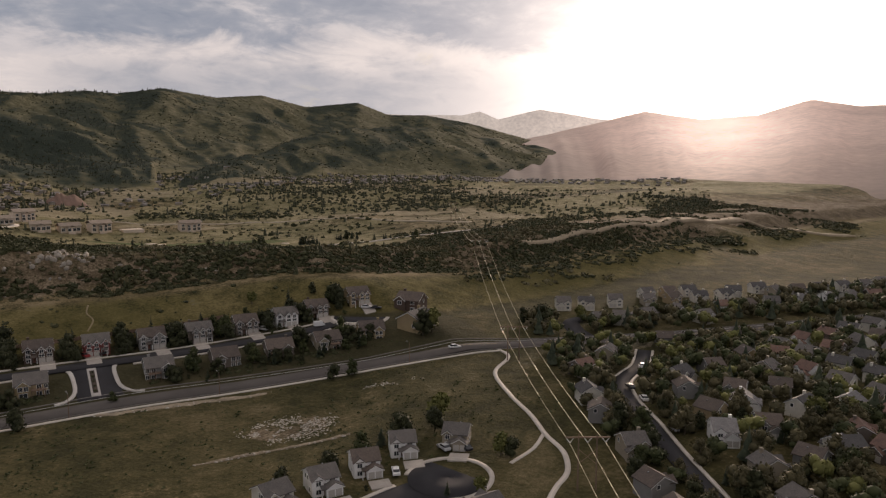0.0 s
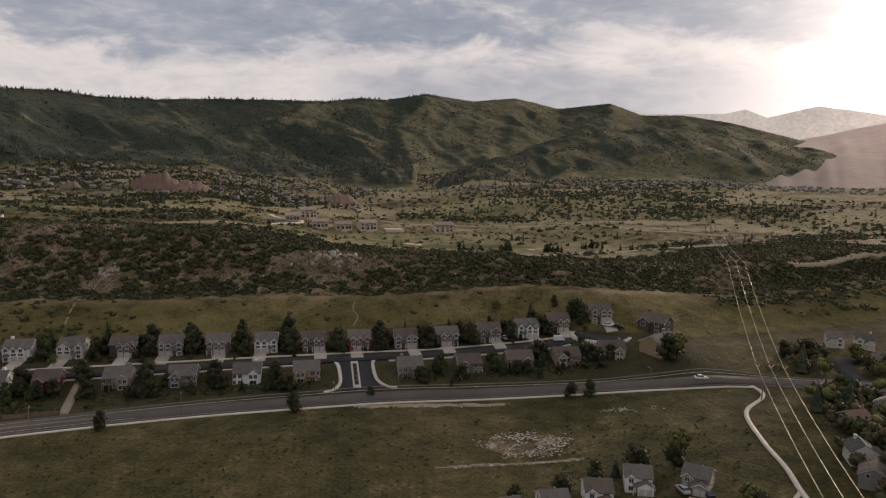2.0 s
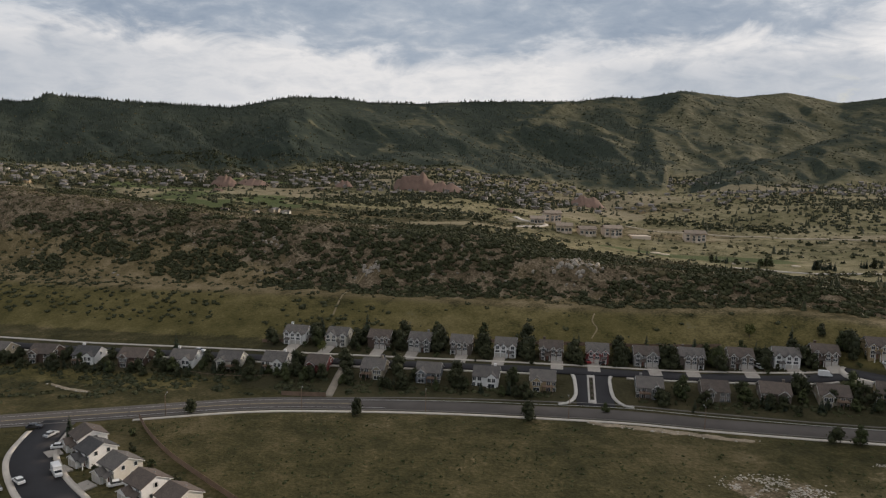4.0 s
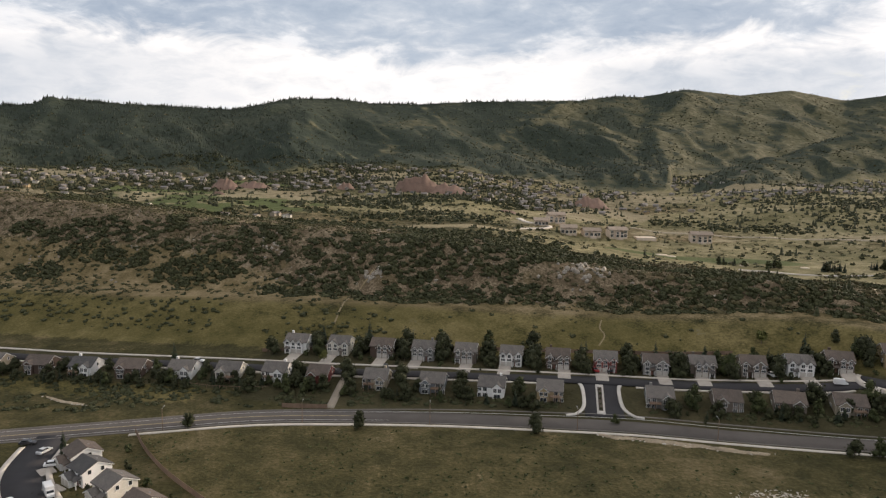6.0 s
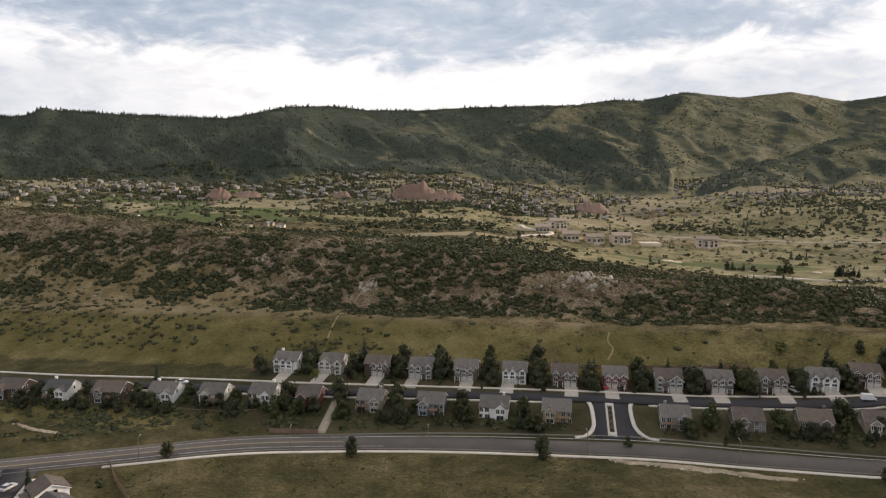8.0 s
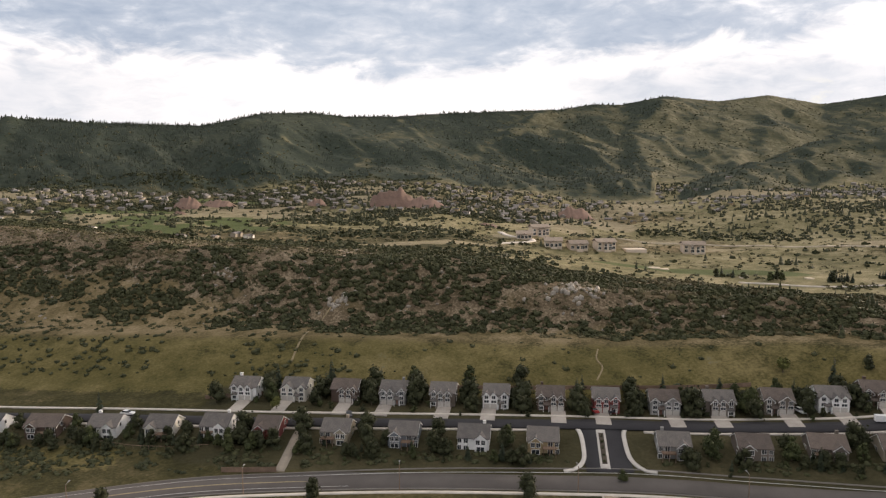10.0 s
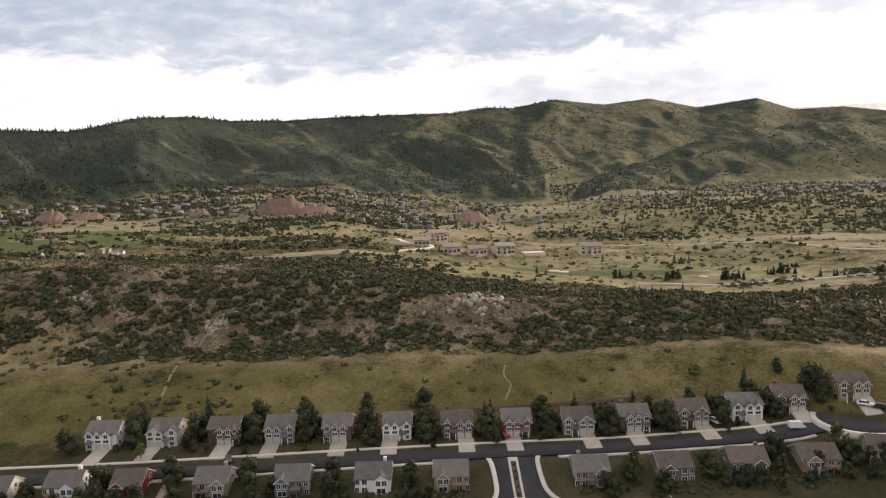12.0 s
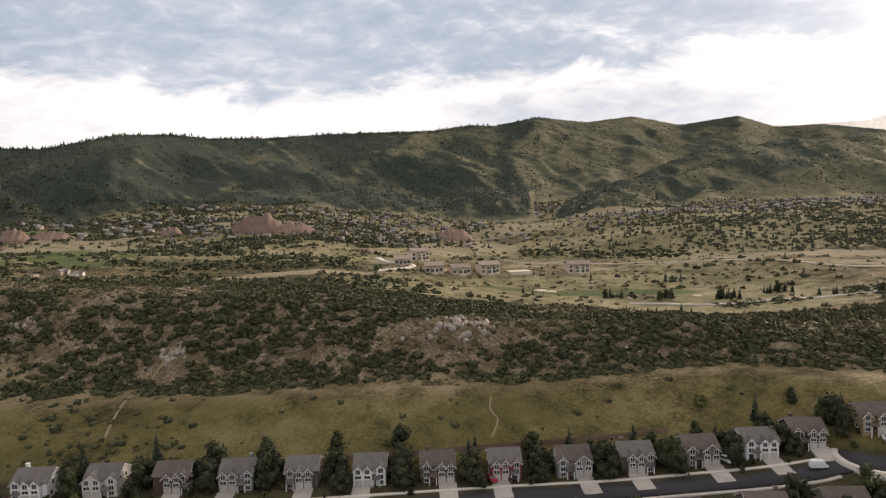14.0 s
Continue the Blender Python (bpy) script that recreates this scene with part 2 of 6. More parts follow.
TRIM = plain("trim_white", (0.72, 0.71, 0.68), 0.6, 1.0, 0.1)
BARK = plain("bark", (0.11, 0.085, 0.06), 0.95, 3.0, 0.3)
TIMBER = plain("weathered_timber", (0.20, 0.135, 0.095), 0.9, 2.0, 0.3)
METAL = plain("grey_metal", (0.30, 0.30, 0.30), 0.5, 1.0, 0.1, 0.7)
STONE = plain("pale_stone", (0.43, 0.395, 0.34), 0.95, 0.9, 0.35, 0.0, 0.6)
CRAG = plain("weathered_crag", (0.27, 0.238, 0.195), 0.95, 0.9, 0.4, 0.0, 0.6)
REDROCK = plain("red_sandstone", (0.185, 0.120, 0.092), 0.95, 0.12, 0.35, 0.0, 0.6)
LEAF_DARK = leaves("leaf_dark", (0.019, 0.023, 0.010), (0.050, 0.054, 0.023))
LEAF_MID = leaves("leaf_mid", (0.026, 0.034, 0.012), (0.070, 0.080, 0.030))
LEAF_LIGHT = leaves("leaf_light", (0.065, 0.074, 0.020), (0.16, 0.158, 0.050))
LEAF_OLIVE = leaves("leaf_olive", (0.046, 0.043, 0.021), (0.125, 0.106, 0.052))
LEAF_GOLD = leaves("leaf_gold", (0.22, 0.15, 0.03), (0.42, 0.29, 0.07))
FOREST = leaves("forest", (0.022, 0.031, 0.022), (0.052, 0.062, 0.042), 0.02)
FAR_LEAF = leaves("far_leaf", (0.026, 0.031, 0.016), (0.066, 0.070, 0.036), 0.05)
NEEDLE = leaves("needle", (0.018, 0.027, 0.016), (0.050, 0.062, 0.034))
BRUSH = leaves("brush", (0.060, 0.055, 0.028), (0.150, 0.132, 0.070), 0.06)
THICKET = leaves("thicket", (0.026, 0.032, 0.014), (0.072, 0.074, 0.032), 0.12)


def glass_build(k, sh):
    sh.inputs["Base Color"].default_value = (0.03, 0.035, 0.04, 1)
    sh.inputs["Roughness"].default_value = 0.12
    sh.inputs["Specular IOR Level"].default_value = 0.8


GLASS = material("window_glass", glass_build)

# ---------------------------------------------------------------- shape of the land


def smooth(a, b, x):
    t = np.clip((x - a) / (b - a), 0, 1)
    return t * t * (3 - 2 * t)


def lattice(ix, iy, seed):
    h = (ix * 374761393 + iy * 668265263 + seed * 1274126177) & 0xFFFFFFFF
    h = ((h ^ (h >> 13)) * 1274126177) & 0xFFFFFFFF
    return ((h ^ (h >> 16)) & 0xFFFF) / 65535.0


def fbm(x, y, size, octaves=4, seed=0, ridged=False):
    """Value noise, 0 to 1, whose largest lumps are size metres."""
    x, y = np.asarray(x, float), np.asarray(y, float)
    total, gain, norm = 0.0, 1.0, 0.0
    for o in range(octaves):
        u, v = x / size, y / size
        iu, iv = np.floor(u).astype(np.int64), np.floor(v).astype(np.int64)
        fu, fv = u - iu, v - iv
        fu, fv = fu * fu * (3 - 2 * fu), fv * fv * (3 - 2 * fv)
        a, b = lattice(iu, iv, seed + o), lattice(iu + 1, iv, seed + o)
        c, d = lattice(iu, iv + 1, seed + o), lattice(iu + 1, iv + 1, seed + o)
        n = (a + (b - a) * fu) * (1 - fv) + (c + (d - c) * fu) * fv
        if ridged:
            n = 1 - abs(2 * n - 1)
        total, norm = total + gain * n, norm + gain
        gain, size = gain * 0.5, size * 0.5
    return total / norm


def up_slope(x, y):
    """Metres up the slope from the line of the upper house row."""
    x = np.asarray(x, float)
    return y - (258 - 0.165 * np.clip(x, -400, 140) - 0.75 * np.maximum(np.minimum(x, 175) - 140, 0))


def plain_ground(x, y):
    """Lowland, slope, hogback and valley, without the mountains."""
    x, y = np.asarray(x, float), np.asarray(y, float)
    low = 3.0 + 6.0 * smooth(80, 190, x) + 5 * smooth(230, 420, x) + 0.01 * np.clip(y - 120, -60, 60) * (1 - smooth(100, 200, x)) - 1.5 * smooth(60, 160, -x)
    v = up_slope(x, y)
    bench = 6.5 * smooth(-45, 0, v) * (1 - 0.5 * smooth(150, 260, x))
    slope = 13.5 * smooth(2, 48, v) * (1 - 0.35 * smooth(140, 300, x))
    crest = np.interp(x, [-420, -237, -127, -53, 0, 42, 90, 150, 220, 330, 420], [70, 64, 54, 51, 49, 46, 37, 33, 33, 36, 36])
    valley = np.interp(x, [-420, -290, -100, 20, 75, 200, 270, 420], [50, 46, 43, 40, 34, 21, 21, 30])
    w = np.interp(x, [-300, -100, 40, 120], [150, 112, 92, 80])
    h = low + bench + slope + (crest - 24.5) * smooth(54, w, v)
    back = smooth(w + 5, w + 130, v)
    h = h + (valley - h) * back
    d = np.hypot(x, y)
    foot = np.interp(d, [0, 560, 760, 960, 1200, 1600], [0, 0, 12, 34, 46, 60]) * np.interp(x / np.maximum(y, 1), [-0.6, 0, 0.35, 0.6, 1.2], [0.7, 1.05, 0.85, 0.75, 0.6])
    rough = smooth(50, 75, v)
    bumps = (fbm(x, y, 26, 4, 3) - 0.5) * 7 * rough * (1 - 0.75 * back) + (fbm(x, y, 120, 3, 9) - 0.5) * 14 * back * smooth(0, 250, v - w)
    return h + foot * back + bumps, v, w, back


# skylines: azimuth, elevation seen from the air, distance
MAIN = ([-48, -31, -28.5, -25, -21, -16.8, -15, -12.3, -8.7, -6, -2, 2, 6.3, 10.8, 13.6, 15.6, 18.8, 22.6, 26, 29.5, 33.5, 36, 39, 42.5, 47.3, 56, 80],
        [3.0, 3.5, 4.05, 3.9, 3.85, 3.8, 4.2, 4.8, 4.9, 4.6, 4.6, 4.85, 4.95, 5.0, 5.35, 5.25, 5.8, 5.25, 5.55, 4.72, 5.15, 4.2, 4.2, 3.6, 2.3, 0.8, 0.4],
        [1500, 1500, 1500, 1480, 1450, 1450, 1460, 1500, 1560, 1600, 1650, 1700, 1750, 1800, 1850, 1900, 1950, 2050, 2150, 2250, 2300, 2350, 2400, 2450, 2500, 2500, 2500])
SPUR = ([18, 24, 28, 31, 35.5, 40, 45, 52, 58], [-2, 0.3, 1.7, 2.5, 3.3, 2.9, 2.2, 0.8, -1.5], [1300, 1350, 1500, 1600, 1720, 1800, 1900, 1950, 2000])
EAST = ([42, 44, 47, 52.6, 56.4, 60.6, 64.5, 68, 71, 80, 100, 130], [0.6, 1.3, 2.3, 3.5, 4.4, 3.7, 3.95, 4.9, 4.3, 4.5, 4.0, 1.0], [2700] * 12)
FAR = ([26, 34, 38, 41.8, 43.3, 44.8, 48.2, 52.6, 58, 66, 80], [4.0, 4.45, 4.3, 4.3, 4.62, 4.0, 4.75, 3.95, 3.4, 3.0, 2.5], [4350] * 11)


# the larger spurs that come down from the crest: ridge lines of x, y, height
SPURS = []


def spur(*pts):
    SPURS.append(np.array(pts, float))


spur((-324, 1422, 204), (-371, 1277, 158), (-413, 1156, 132), (-438, 1075, 117), (-438, 896, 86))
spur((-52, 1595, 207), (-55, 1505, 180), (-66, 1425, 158), (-106, 1256, 120), (-136, 1073, 90))
spur((-66, 1425, 158), (-16, 1317, 124), (14, 1158, 91))
spur((295, 1729, 238), (254, 1654, 212), (142, 1475, 158), (56, 1267, 108))
spur((254, 1654, 212), (335, 1523, 166), (374, 1390, 124), (314, 1246, 93))
spur((616, 1806, 275), (513, 1630, 198), (440, 1507, 154), (417, 1279, 96))
spur((920, 1890, 285), (947, 1816, 240), (913, 1666, 177), (732, 1455, 122), (558, 1248, 83))
spur((-718, 1295, 191), (-659, 1134, 140), (-574, 933, 96))
spur((-557, 1302, 177), (-550, 1098, 127), (-511, 927, 92))
spur((1244, 1794, 207), (974, 1622, 149), (737, 1453, 105), (602, 1330, 84))
spur((1244, 1794, 207), (1212, 1608, 149), (1090, 1315, 86), (1007, 1189, 60))
spur((466, 1850, 261), (477, 1678, 189), (459, 1531, 144), (337, 1312, 92))


def spur_height(x, y):
    best = np.full(x.shape, -1e3)
    for line in SPURS:
        for a, b in zip(line[:-1], line[1:]):
            d = b[:2] - a[:2]
            t = np.clip(((x - a[0]) * d[0] + (y - a[1]) * d[1]) / (d @ d), 0, 1)
            off = np.hypot(x - a[0] - t * d[0], y - a[1] - t * d[1])
            best = np.maximum(best, a[2] + (b[2] - a[2]) * t - np.sqrt(off ** 2 * 0.27 + 60) + 7.7)
    return best


def stone_field(x, y):
    """Where pale stones lie in the meadow."""
    return np.exp(-((x - 90) / 14) ** 2 - ((y - 157 + 0.1 * (x - 90)) / 9) ** 2) + 0.6 * np.exp(-((x - 133) / 12) ** 2 - ((y - 167 + 0.3 * (x - 133)) / 3.5) ** 2)


def brush_edge(x):
    """How much farther up the slope the brush begins towards the west."""
    return 36 * smooth(50, 150, -np.asarray(x, float))


def blot(x, y, cx, cy, rx, ry, lean=0.0):
    """An oval field: 1 inside, 0 outside."""
    return 1 - smooth(0.8, 1.15, np.hypot((x - cx) / rx, (y - cy - lean * (x - cx)) / ry))


def land(x, y):
    """Height of the ground, and weights for its cover."""
    x, y = np.asarray(x, float), np.asarray(y, float)
    h, v, w, back = plain_ground(x, y)
    r, az = np.hypot(x, y), np.degrees(np.arctan2(x, y))
    hills = np.zeros_like(h)
    for n, (lines, foot) in enumerate(((MAIN, 0.60), (SPUR, 0.74))):
        crest_r = np.interp(az, lines[0], lines[2])
        el = np.interp(az, lines[0], lines[1], left=0.0, right=0.0)
        top = 88 + crest_r * np.tan(np.radians(el))
        s = (r - crest_r * foot) / (crest_r * (1 - foot))
        gully = fbm(np.radians(az) * 1500 + 0.12 * r + 60 * fbm(x, y, 300, 2, 70), r * 0.45, 300, 4, 20 + n, True)
        up = np.clip(s, 0, 1) ** (1.65 if n == 0 else 1.15)
        rise = up + (gully - 0.6) * 1.1 * np.clip(s, 0, 1) * np.clip(1 - s, 0, 1)
        z = h + (top - h) * np.where(s > 1, np.maximum(1 - (s - 1) * 0.9, 0), rise)
        z = np.where((s > 0) & (top > h), z, -1e3)
        hills = np.where(z > h, np.maximum(hills, np.clip(s * 6, 0, 1)), hills)
        h = np.maximum(h, z)
    edge = np.interp(az, MAIN[0], MAIN[2])
    rills = fbm(np.radians(az) * 1500 + 0.3 * r + 40 * fbm(x, y, 160, 2, 71), r * 0.4, 95, 3, 31, True)
    h = h + hills * 22 * (rills - 0.6) * smooth(0.0, 0.12, 1 - r / edge) * (r < edge)
    spurs = spur_height(x + 26 * (fbm(x, y, 80, 3, 15) - 0.5), y) + 26 * (fbm(x, y, 80, 4, 16) - 0.5)
    hills = np.where((spurs > h) & (r > 850), np.maximum(hills, np.clip((spurs - h) / 4, 0, 1)), hills)
    spine = np.where(r > 850, np.clip((spurs - h + 14) / 22, 0, 1), 0)
    h = np.where(r > 850, np.maximum(h, spurs), h)
    stony = stone_field(x, y)
    patch, fine, broad = fbm(x, y, 34, 4, 41), fbm(x, y, 9, 3, 47), fbm(x, y, 220, 4, 52)
    hog = smooth(50, 62, v - brush_edge(x) + 14 * (patch - 0.5)) * (1 - back)
    cover = {
        "dry": np.clip(0.15 + (0.62 + 0.2 * smooth(0, 60, -x)) * smooth(22, 50, v + 20 * (patch - 0.5)) * (1 - back) + 0.42 * back * smooth(0.42, 0.56, broad + 0.05 * smooth(-0.2, 0.4, x / np.maximum(y, 1))) + 0.35 * (patch - 0.5) - 0.5 * smooth(0, 10, v) * (1 - smooth(25, 45, v)), 0, 1),
        "rock": np.clip(hog * (0.85 + 1.1 * (fine - 0.5)) + smooth(0.3, 0.7, stony) * (0.5 + 1.2 * (fine - 0.5)), 0, 1),
        "spine": spine * hills,
        "hill": hills,
        "steppe": np.clip(smooth(0.75, 0.95, back) * (0.35 + 0.4 * smooth(-14, 10, az) + 2.2 * (fbm(x * 0.3, y, 60, 3, 54) - 0.5)), 0, 1.2),
        "soil": np.maximum(0.7 * back * (1 - hills) * smooth(0.60, 0.70, fbm(x, y, 70, 3, 63)) * (r < 1000), np.maximum.reduce([
            blot(x, y, 2, 518, 62, 15, 0.42), 0.9 * blot(x, y, 400, 550, 66, 24, -0.5), 0.9 * blot(x, y, -160, 752, 44, 11, 0.5), blot(x, y, 78, 612, 20, 12), 0.9 * blot(x, y, 195, 735, 26, 42), 0.8 * blot(x, y, 245, 590, 40, 7), 0.85 * blot(x, y, 420, 930, 75, 28)])),
        "green": 1.2 * np.maximum.reduce([blot(x, y, 188, 496, 66, 15, -0.5), blot(x, y, -232, 690, 110, 40), blot(x, y, -230, 800, 70, 14)]) + 1.1 * blot(x, y, -240, 610, 140, 90) * smooth(0.46, 0.54, patch),
        "lawn": (0.72 + 0.5 * (patch - 0.5)) * smooth(2, 12, v) * (1 - smooth(36, 52, v)) + 0.3 * ((v > 6) & (v < 26) & (x < -60)) + 0.6 * ((v > -46) & (v < -10) & (x < -90)),
    }
    return h, cover


def ground_z(x, y):
    return float(land(np.array([x]), np.array([y]))[0][0])


def heights(pts):
    a = np.array(pts, float)
    return land(a[:, 0], a[:, 1])[0]


def mesh_object(name, verts, faces, mat, smooth_faces=False):
    me = bpy.data.meshes.new(name)
    me.from_pydata(verts, [], faces)
    if mat:
        me.materials.append(mat)
    if smooth_faces:
        me.polygons.foreach_set("use_smooth", np.ones(len(me.polygons), bool))
    me.update()
    return new(name, me)


def quads_object(name, verts, quads, mat, smooth_faces=False):
    """A mesh from arrays: n x 3 places and m x 4 (or m x 3) corner numbers."""
    me = bpy.data.meshes.new(name)
    n = quads.shape[1]
    me.vertices.add(len(verts))
    me.vertices.foreach_set("co", np.ascontiguousarray(verts, np.float32).ravel())
    me.loops.add(quads.size)
    me.loops.foreach_set("vertex_index", np.ascontiguousarray(quads, np.int32).ravel())
    me.polygons.add(len(quads))
    me.polygons.foreach_set("loop_start", np.arange(0, quads.size, n, dtype=np.int32))
    if smooth_faces:
        me.polygons.foreach_set("use_smooth", np.ones(len(quads), bool))
    me.materials.append(mat)
    me.update(calc_edges=True)
    return new(name, me)


def make_ground():
    azs = np.radians(np.r_[np.arange(-50, -40, 0.5), np.arange(-40, 62, 0.26), np.arange(66, 80, 0.5), np.arange(80, 310, 4.0)])
    rs = np.r_[0.5, np.geomspace(20, 850, 215), np.linspace(858, 2560, 170), np.geomspace(2600, 4950, 24)]
    rr, aa = np.meshgrid(rs, azs, indexing="ij")
    x, y = rr * np.sin(aa), rr * np.cos(aa)
    z, cover = land(x.ravel(), y.ravel())
    nr, na = rr.shape
    i, j = np.meshgrid(np.arange(nr - 1), np.arange(na), indexing="ij")
    j2 = (j + 1) % na
    quads = np.stack([i * na + j, i * na + j2, (i + 1) * na + j2, (i + 1) * na + j], -1).reshape(-1, 4)[:, ::-1]
    ob = quads_object("ground", np.stack([x.ravel(), y.ravel(), z], 1), quads, ground_material(), True)
    # slopes that face away from the evening sun are wooded, the others open and dry
    zg = z.reshape(nr, na)
    side = np.gradient(zg, axis=1) / (np.gradient(aa, axis=1) * rr + 1e-6)
    hilly = cover["hill"].reshape(nr, na)
    cover["wood"] = np.clip(hilly * (0.86 + 0.16 * (1 - smooth(0, 8, np.degrees(aa))) - 0.28 * cover["spine"].reshape(nr, na) + 0.9 * side + 0.9 * (fbm(x, y, 120, 5, 52) - 0.5) + 0.7 * (fbm(x, y, 40, 3, 57) - 0.5) + 0.55 * smooth(4, 18, -np.degrees(aa)) - 0.14 * smooth(2, 12, np.degrees(aa)) - 0.12 * smooth(12, 26, np.degrees(aa))), 0, 1).ravel()
    cover["slope"] = (1.3 * hilly).ravel()
    top = np.where(x < -74, -14, 6)
    yard = smooth(-44, -36, up_slope(x, y) - np.where(x < -74, 8, 0)) * (1 - smooth(top, top + 10, up_slope(x, y))) * smooth(-210, -190, x) * (1 - smooth(185, 200, x))
    cover["dry"] = np.maximum(cover["dry"], (hilly * 0.1).ravel())
    cover["yard"] = (yard * (0.62 + 0.8 * fbm(x, y, 9, 3, 77))).ravel()
    del cover["hill"], cover["spine"]
    for name, w in cover.items():
        ob.data.attributes.new(name, "FLOAT", "POINT").data.foreach_set("value", np.asarray(w, np.float32))
    return tagged(ob, "rolling meadow, brushy hogback and wooded mountains in evening light", "ground", kind="structure")


make_ground()


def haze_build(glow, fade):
    """Distant mountains whose emission carries painted haze and glare, paler towards the low sun."""
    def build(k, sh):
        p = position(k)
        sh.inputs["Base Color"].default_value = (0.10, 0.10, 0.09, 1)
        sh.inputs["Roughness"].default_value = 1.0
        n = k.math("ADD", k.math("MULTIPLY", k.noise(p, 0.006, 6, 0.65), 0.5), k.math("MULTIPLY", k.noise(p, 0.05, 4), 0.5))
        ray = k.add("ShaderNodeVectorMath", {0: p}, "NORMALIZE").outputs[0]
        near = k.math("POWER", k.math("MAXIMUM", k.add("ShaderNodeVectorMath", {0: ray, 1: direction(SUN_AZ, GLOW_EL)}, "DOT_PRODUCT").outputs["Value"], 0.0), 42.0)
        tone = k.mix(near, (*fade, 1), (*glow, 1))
        # sun glare over the crest, added to the emission
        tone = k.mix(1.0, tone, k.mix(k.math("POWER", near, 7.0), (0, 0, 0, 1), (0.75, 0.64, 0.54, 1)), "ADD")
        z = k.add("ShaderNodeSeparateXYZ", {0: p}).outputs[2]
        # the painted haze is weaker low on the slopes
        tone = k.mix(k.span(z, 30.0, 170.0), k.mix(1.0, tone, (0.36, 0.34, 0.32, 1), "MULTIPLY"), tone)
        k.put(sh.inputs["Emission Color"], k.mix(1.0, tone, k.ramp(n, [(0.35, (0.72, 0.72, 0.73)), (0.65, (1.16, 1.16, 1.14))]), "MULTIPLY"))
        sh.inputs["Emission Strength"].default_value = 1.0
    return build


def distant_range(lines, near, depth, rows, rough, foot, mat, label):
    """A mountain range at the horizon: folds that climb to a skyline of (azimuth, elevation)."""
    az = np.linspace(lines[0][0], lines[0][-1], 420)
    el = np.interp(az, lines[0], lines[1])
    a = np.radians(az)
    v = []
    for i in range(rows + 1):
        f = i / rows
        r = near + depth * f + 0 * az
        top = 88 + r * np.tan(np.radians(el + 0.10 * (fbm(az * 10, 0 * az, 14, 4, 88) - 0.5)))
        fold = fbm(az * 20 + 40 * f + 18 * fbm(az * 20, 0 * az + 90 * f, 60, 2, 93), 0 * az + 26 * f, 60, 3, 95, True)
        z = foot + (top - foot) * f ** 0.8 + rough * np.clip((top - foot) / 160, 0.1, 1) * (fold - 0.6) * math.sin(math.pi * f ** 0.8)
        v.append(np.c_[r * np.sin(a), r * np.cos(a), np.maximum(z, 12 + 0 * z)])
    v.append(np.c_[1.03 * v[-1][:, :2], v[-1][:, 2] - 60])
    n = len(az)
    i, j = np.meshgrid(np.arange(rows + 1), np.arange(n - 1), indexing="ij")
    q = np.stack([i * n + j, i * n + j + 1, (i + 1) * n + j + 1, (i + 1) * n + j], -1).reshape(-1, 4)[:, ::-1]
    return tagged(quads_object("backdrop", np.vstack(v), q, mat, True), label, "mountains", kind="structure")


# both ranges glow by themselves, in place of haze in the air
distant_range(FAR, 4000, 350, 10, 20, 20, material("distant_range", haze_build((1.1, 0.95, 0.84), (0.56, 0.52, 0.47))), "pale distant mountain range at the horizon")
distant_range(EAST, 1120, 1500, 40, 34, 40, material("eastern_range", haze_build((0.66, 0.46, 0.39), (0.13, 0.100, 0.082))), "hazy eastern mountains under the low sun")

# ---------------------------------------------------------------- roads, walks and kerbs


def curve_points(pts, step=2.0):
    """Points every step metres along a smooth curve through pts."""
    p = np.array(pts, float)
    p = np.vstack([2 * p[0] - p[1], p, 2 * p[-1] - p[-2]])
    out = []
    for a, b, c, d in zip(p[:-3], p[1:-2], p[2:-1], p[3:]):
        n = max(2, int(np.linalg.norm(c - b) / step))
        for t in np.arange(n)[:, None] / n:
            out.append((0.5 * (2 * b + (c - a) * t + (2 * a - 5 * b + 4 * c - d) * t ** 2 + (3 * b - a - 3 * c + d) * t ** 3)).ravel())
    out.append(p[-2])
    return np.array(out)


def offset_line(c, off):
    t = np.gradient(c, axis=0)
    t /= np.linalg.norm(t, axis=1)[:, None] + 1e-9
    return c + np.stack([-t[:, 1], t[:, 0]], 1) * off


def strip(name, c, left, right, lift, mat, label, category="road", deep=0.5, level=None):
    """A slab that lies along the line c, from offset right to offset left, lift metres over the ground."""
    a, b = offset_line(c, left), offset_line(c, right)
    za, zb = heights(a), heights(b)
    mid = heights(c) if level is None else heights(level)
    za, zb = 0.25 * za + 0.75 * mid + lift, 0.25 * zb + 0.75 * mid + lift
    n = len(c)
    v = np.vstack([np.c_[a, za], np.c_[b, zb], np.c_[b, zb - deep], np.c_[a, za - deep]])
    i = np.arange(n - 1)
    q = [np.stack([i + s * n, i + 1 + s * n, i + 1 + ((s + 1) % 4) * n, i + ((s + 1) % 4) * n], 1) for s in range(4)]
    q.append(np.array([[0, n, 2 * n, 3 * n], [n - 1, 4 * n - 1, 3 * n - 1, 2 * n - 1]]))
    ob = quads_object(name, v, np.vstack(q)[:, ::-1], mat)
    return tagged(ob, label, category, kind="structure")


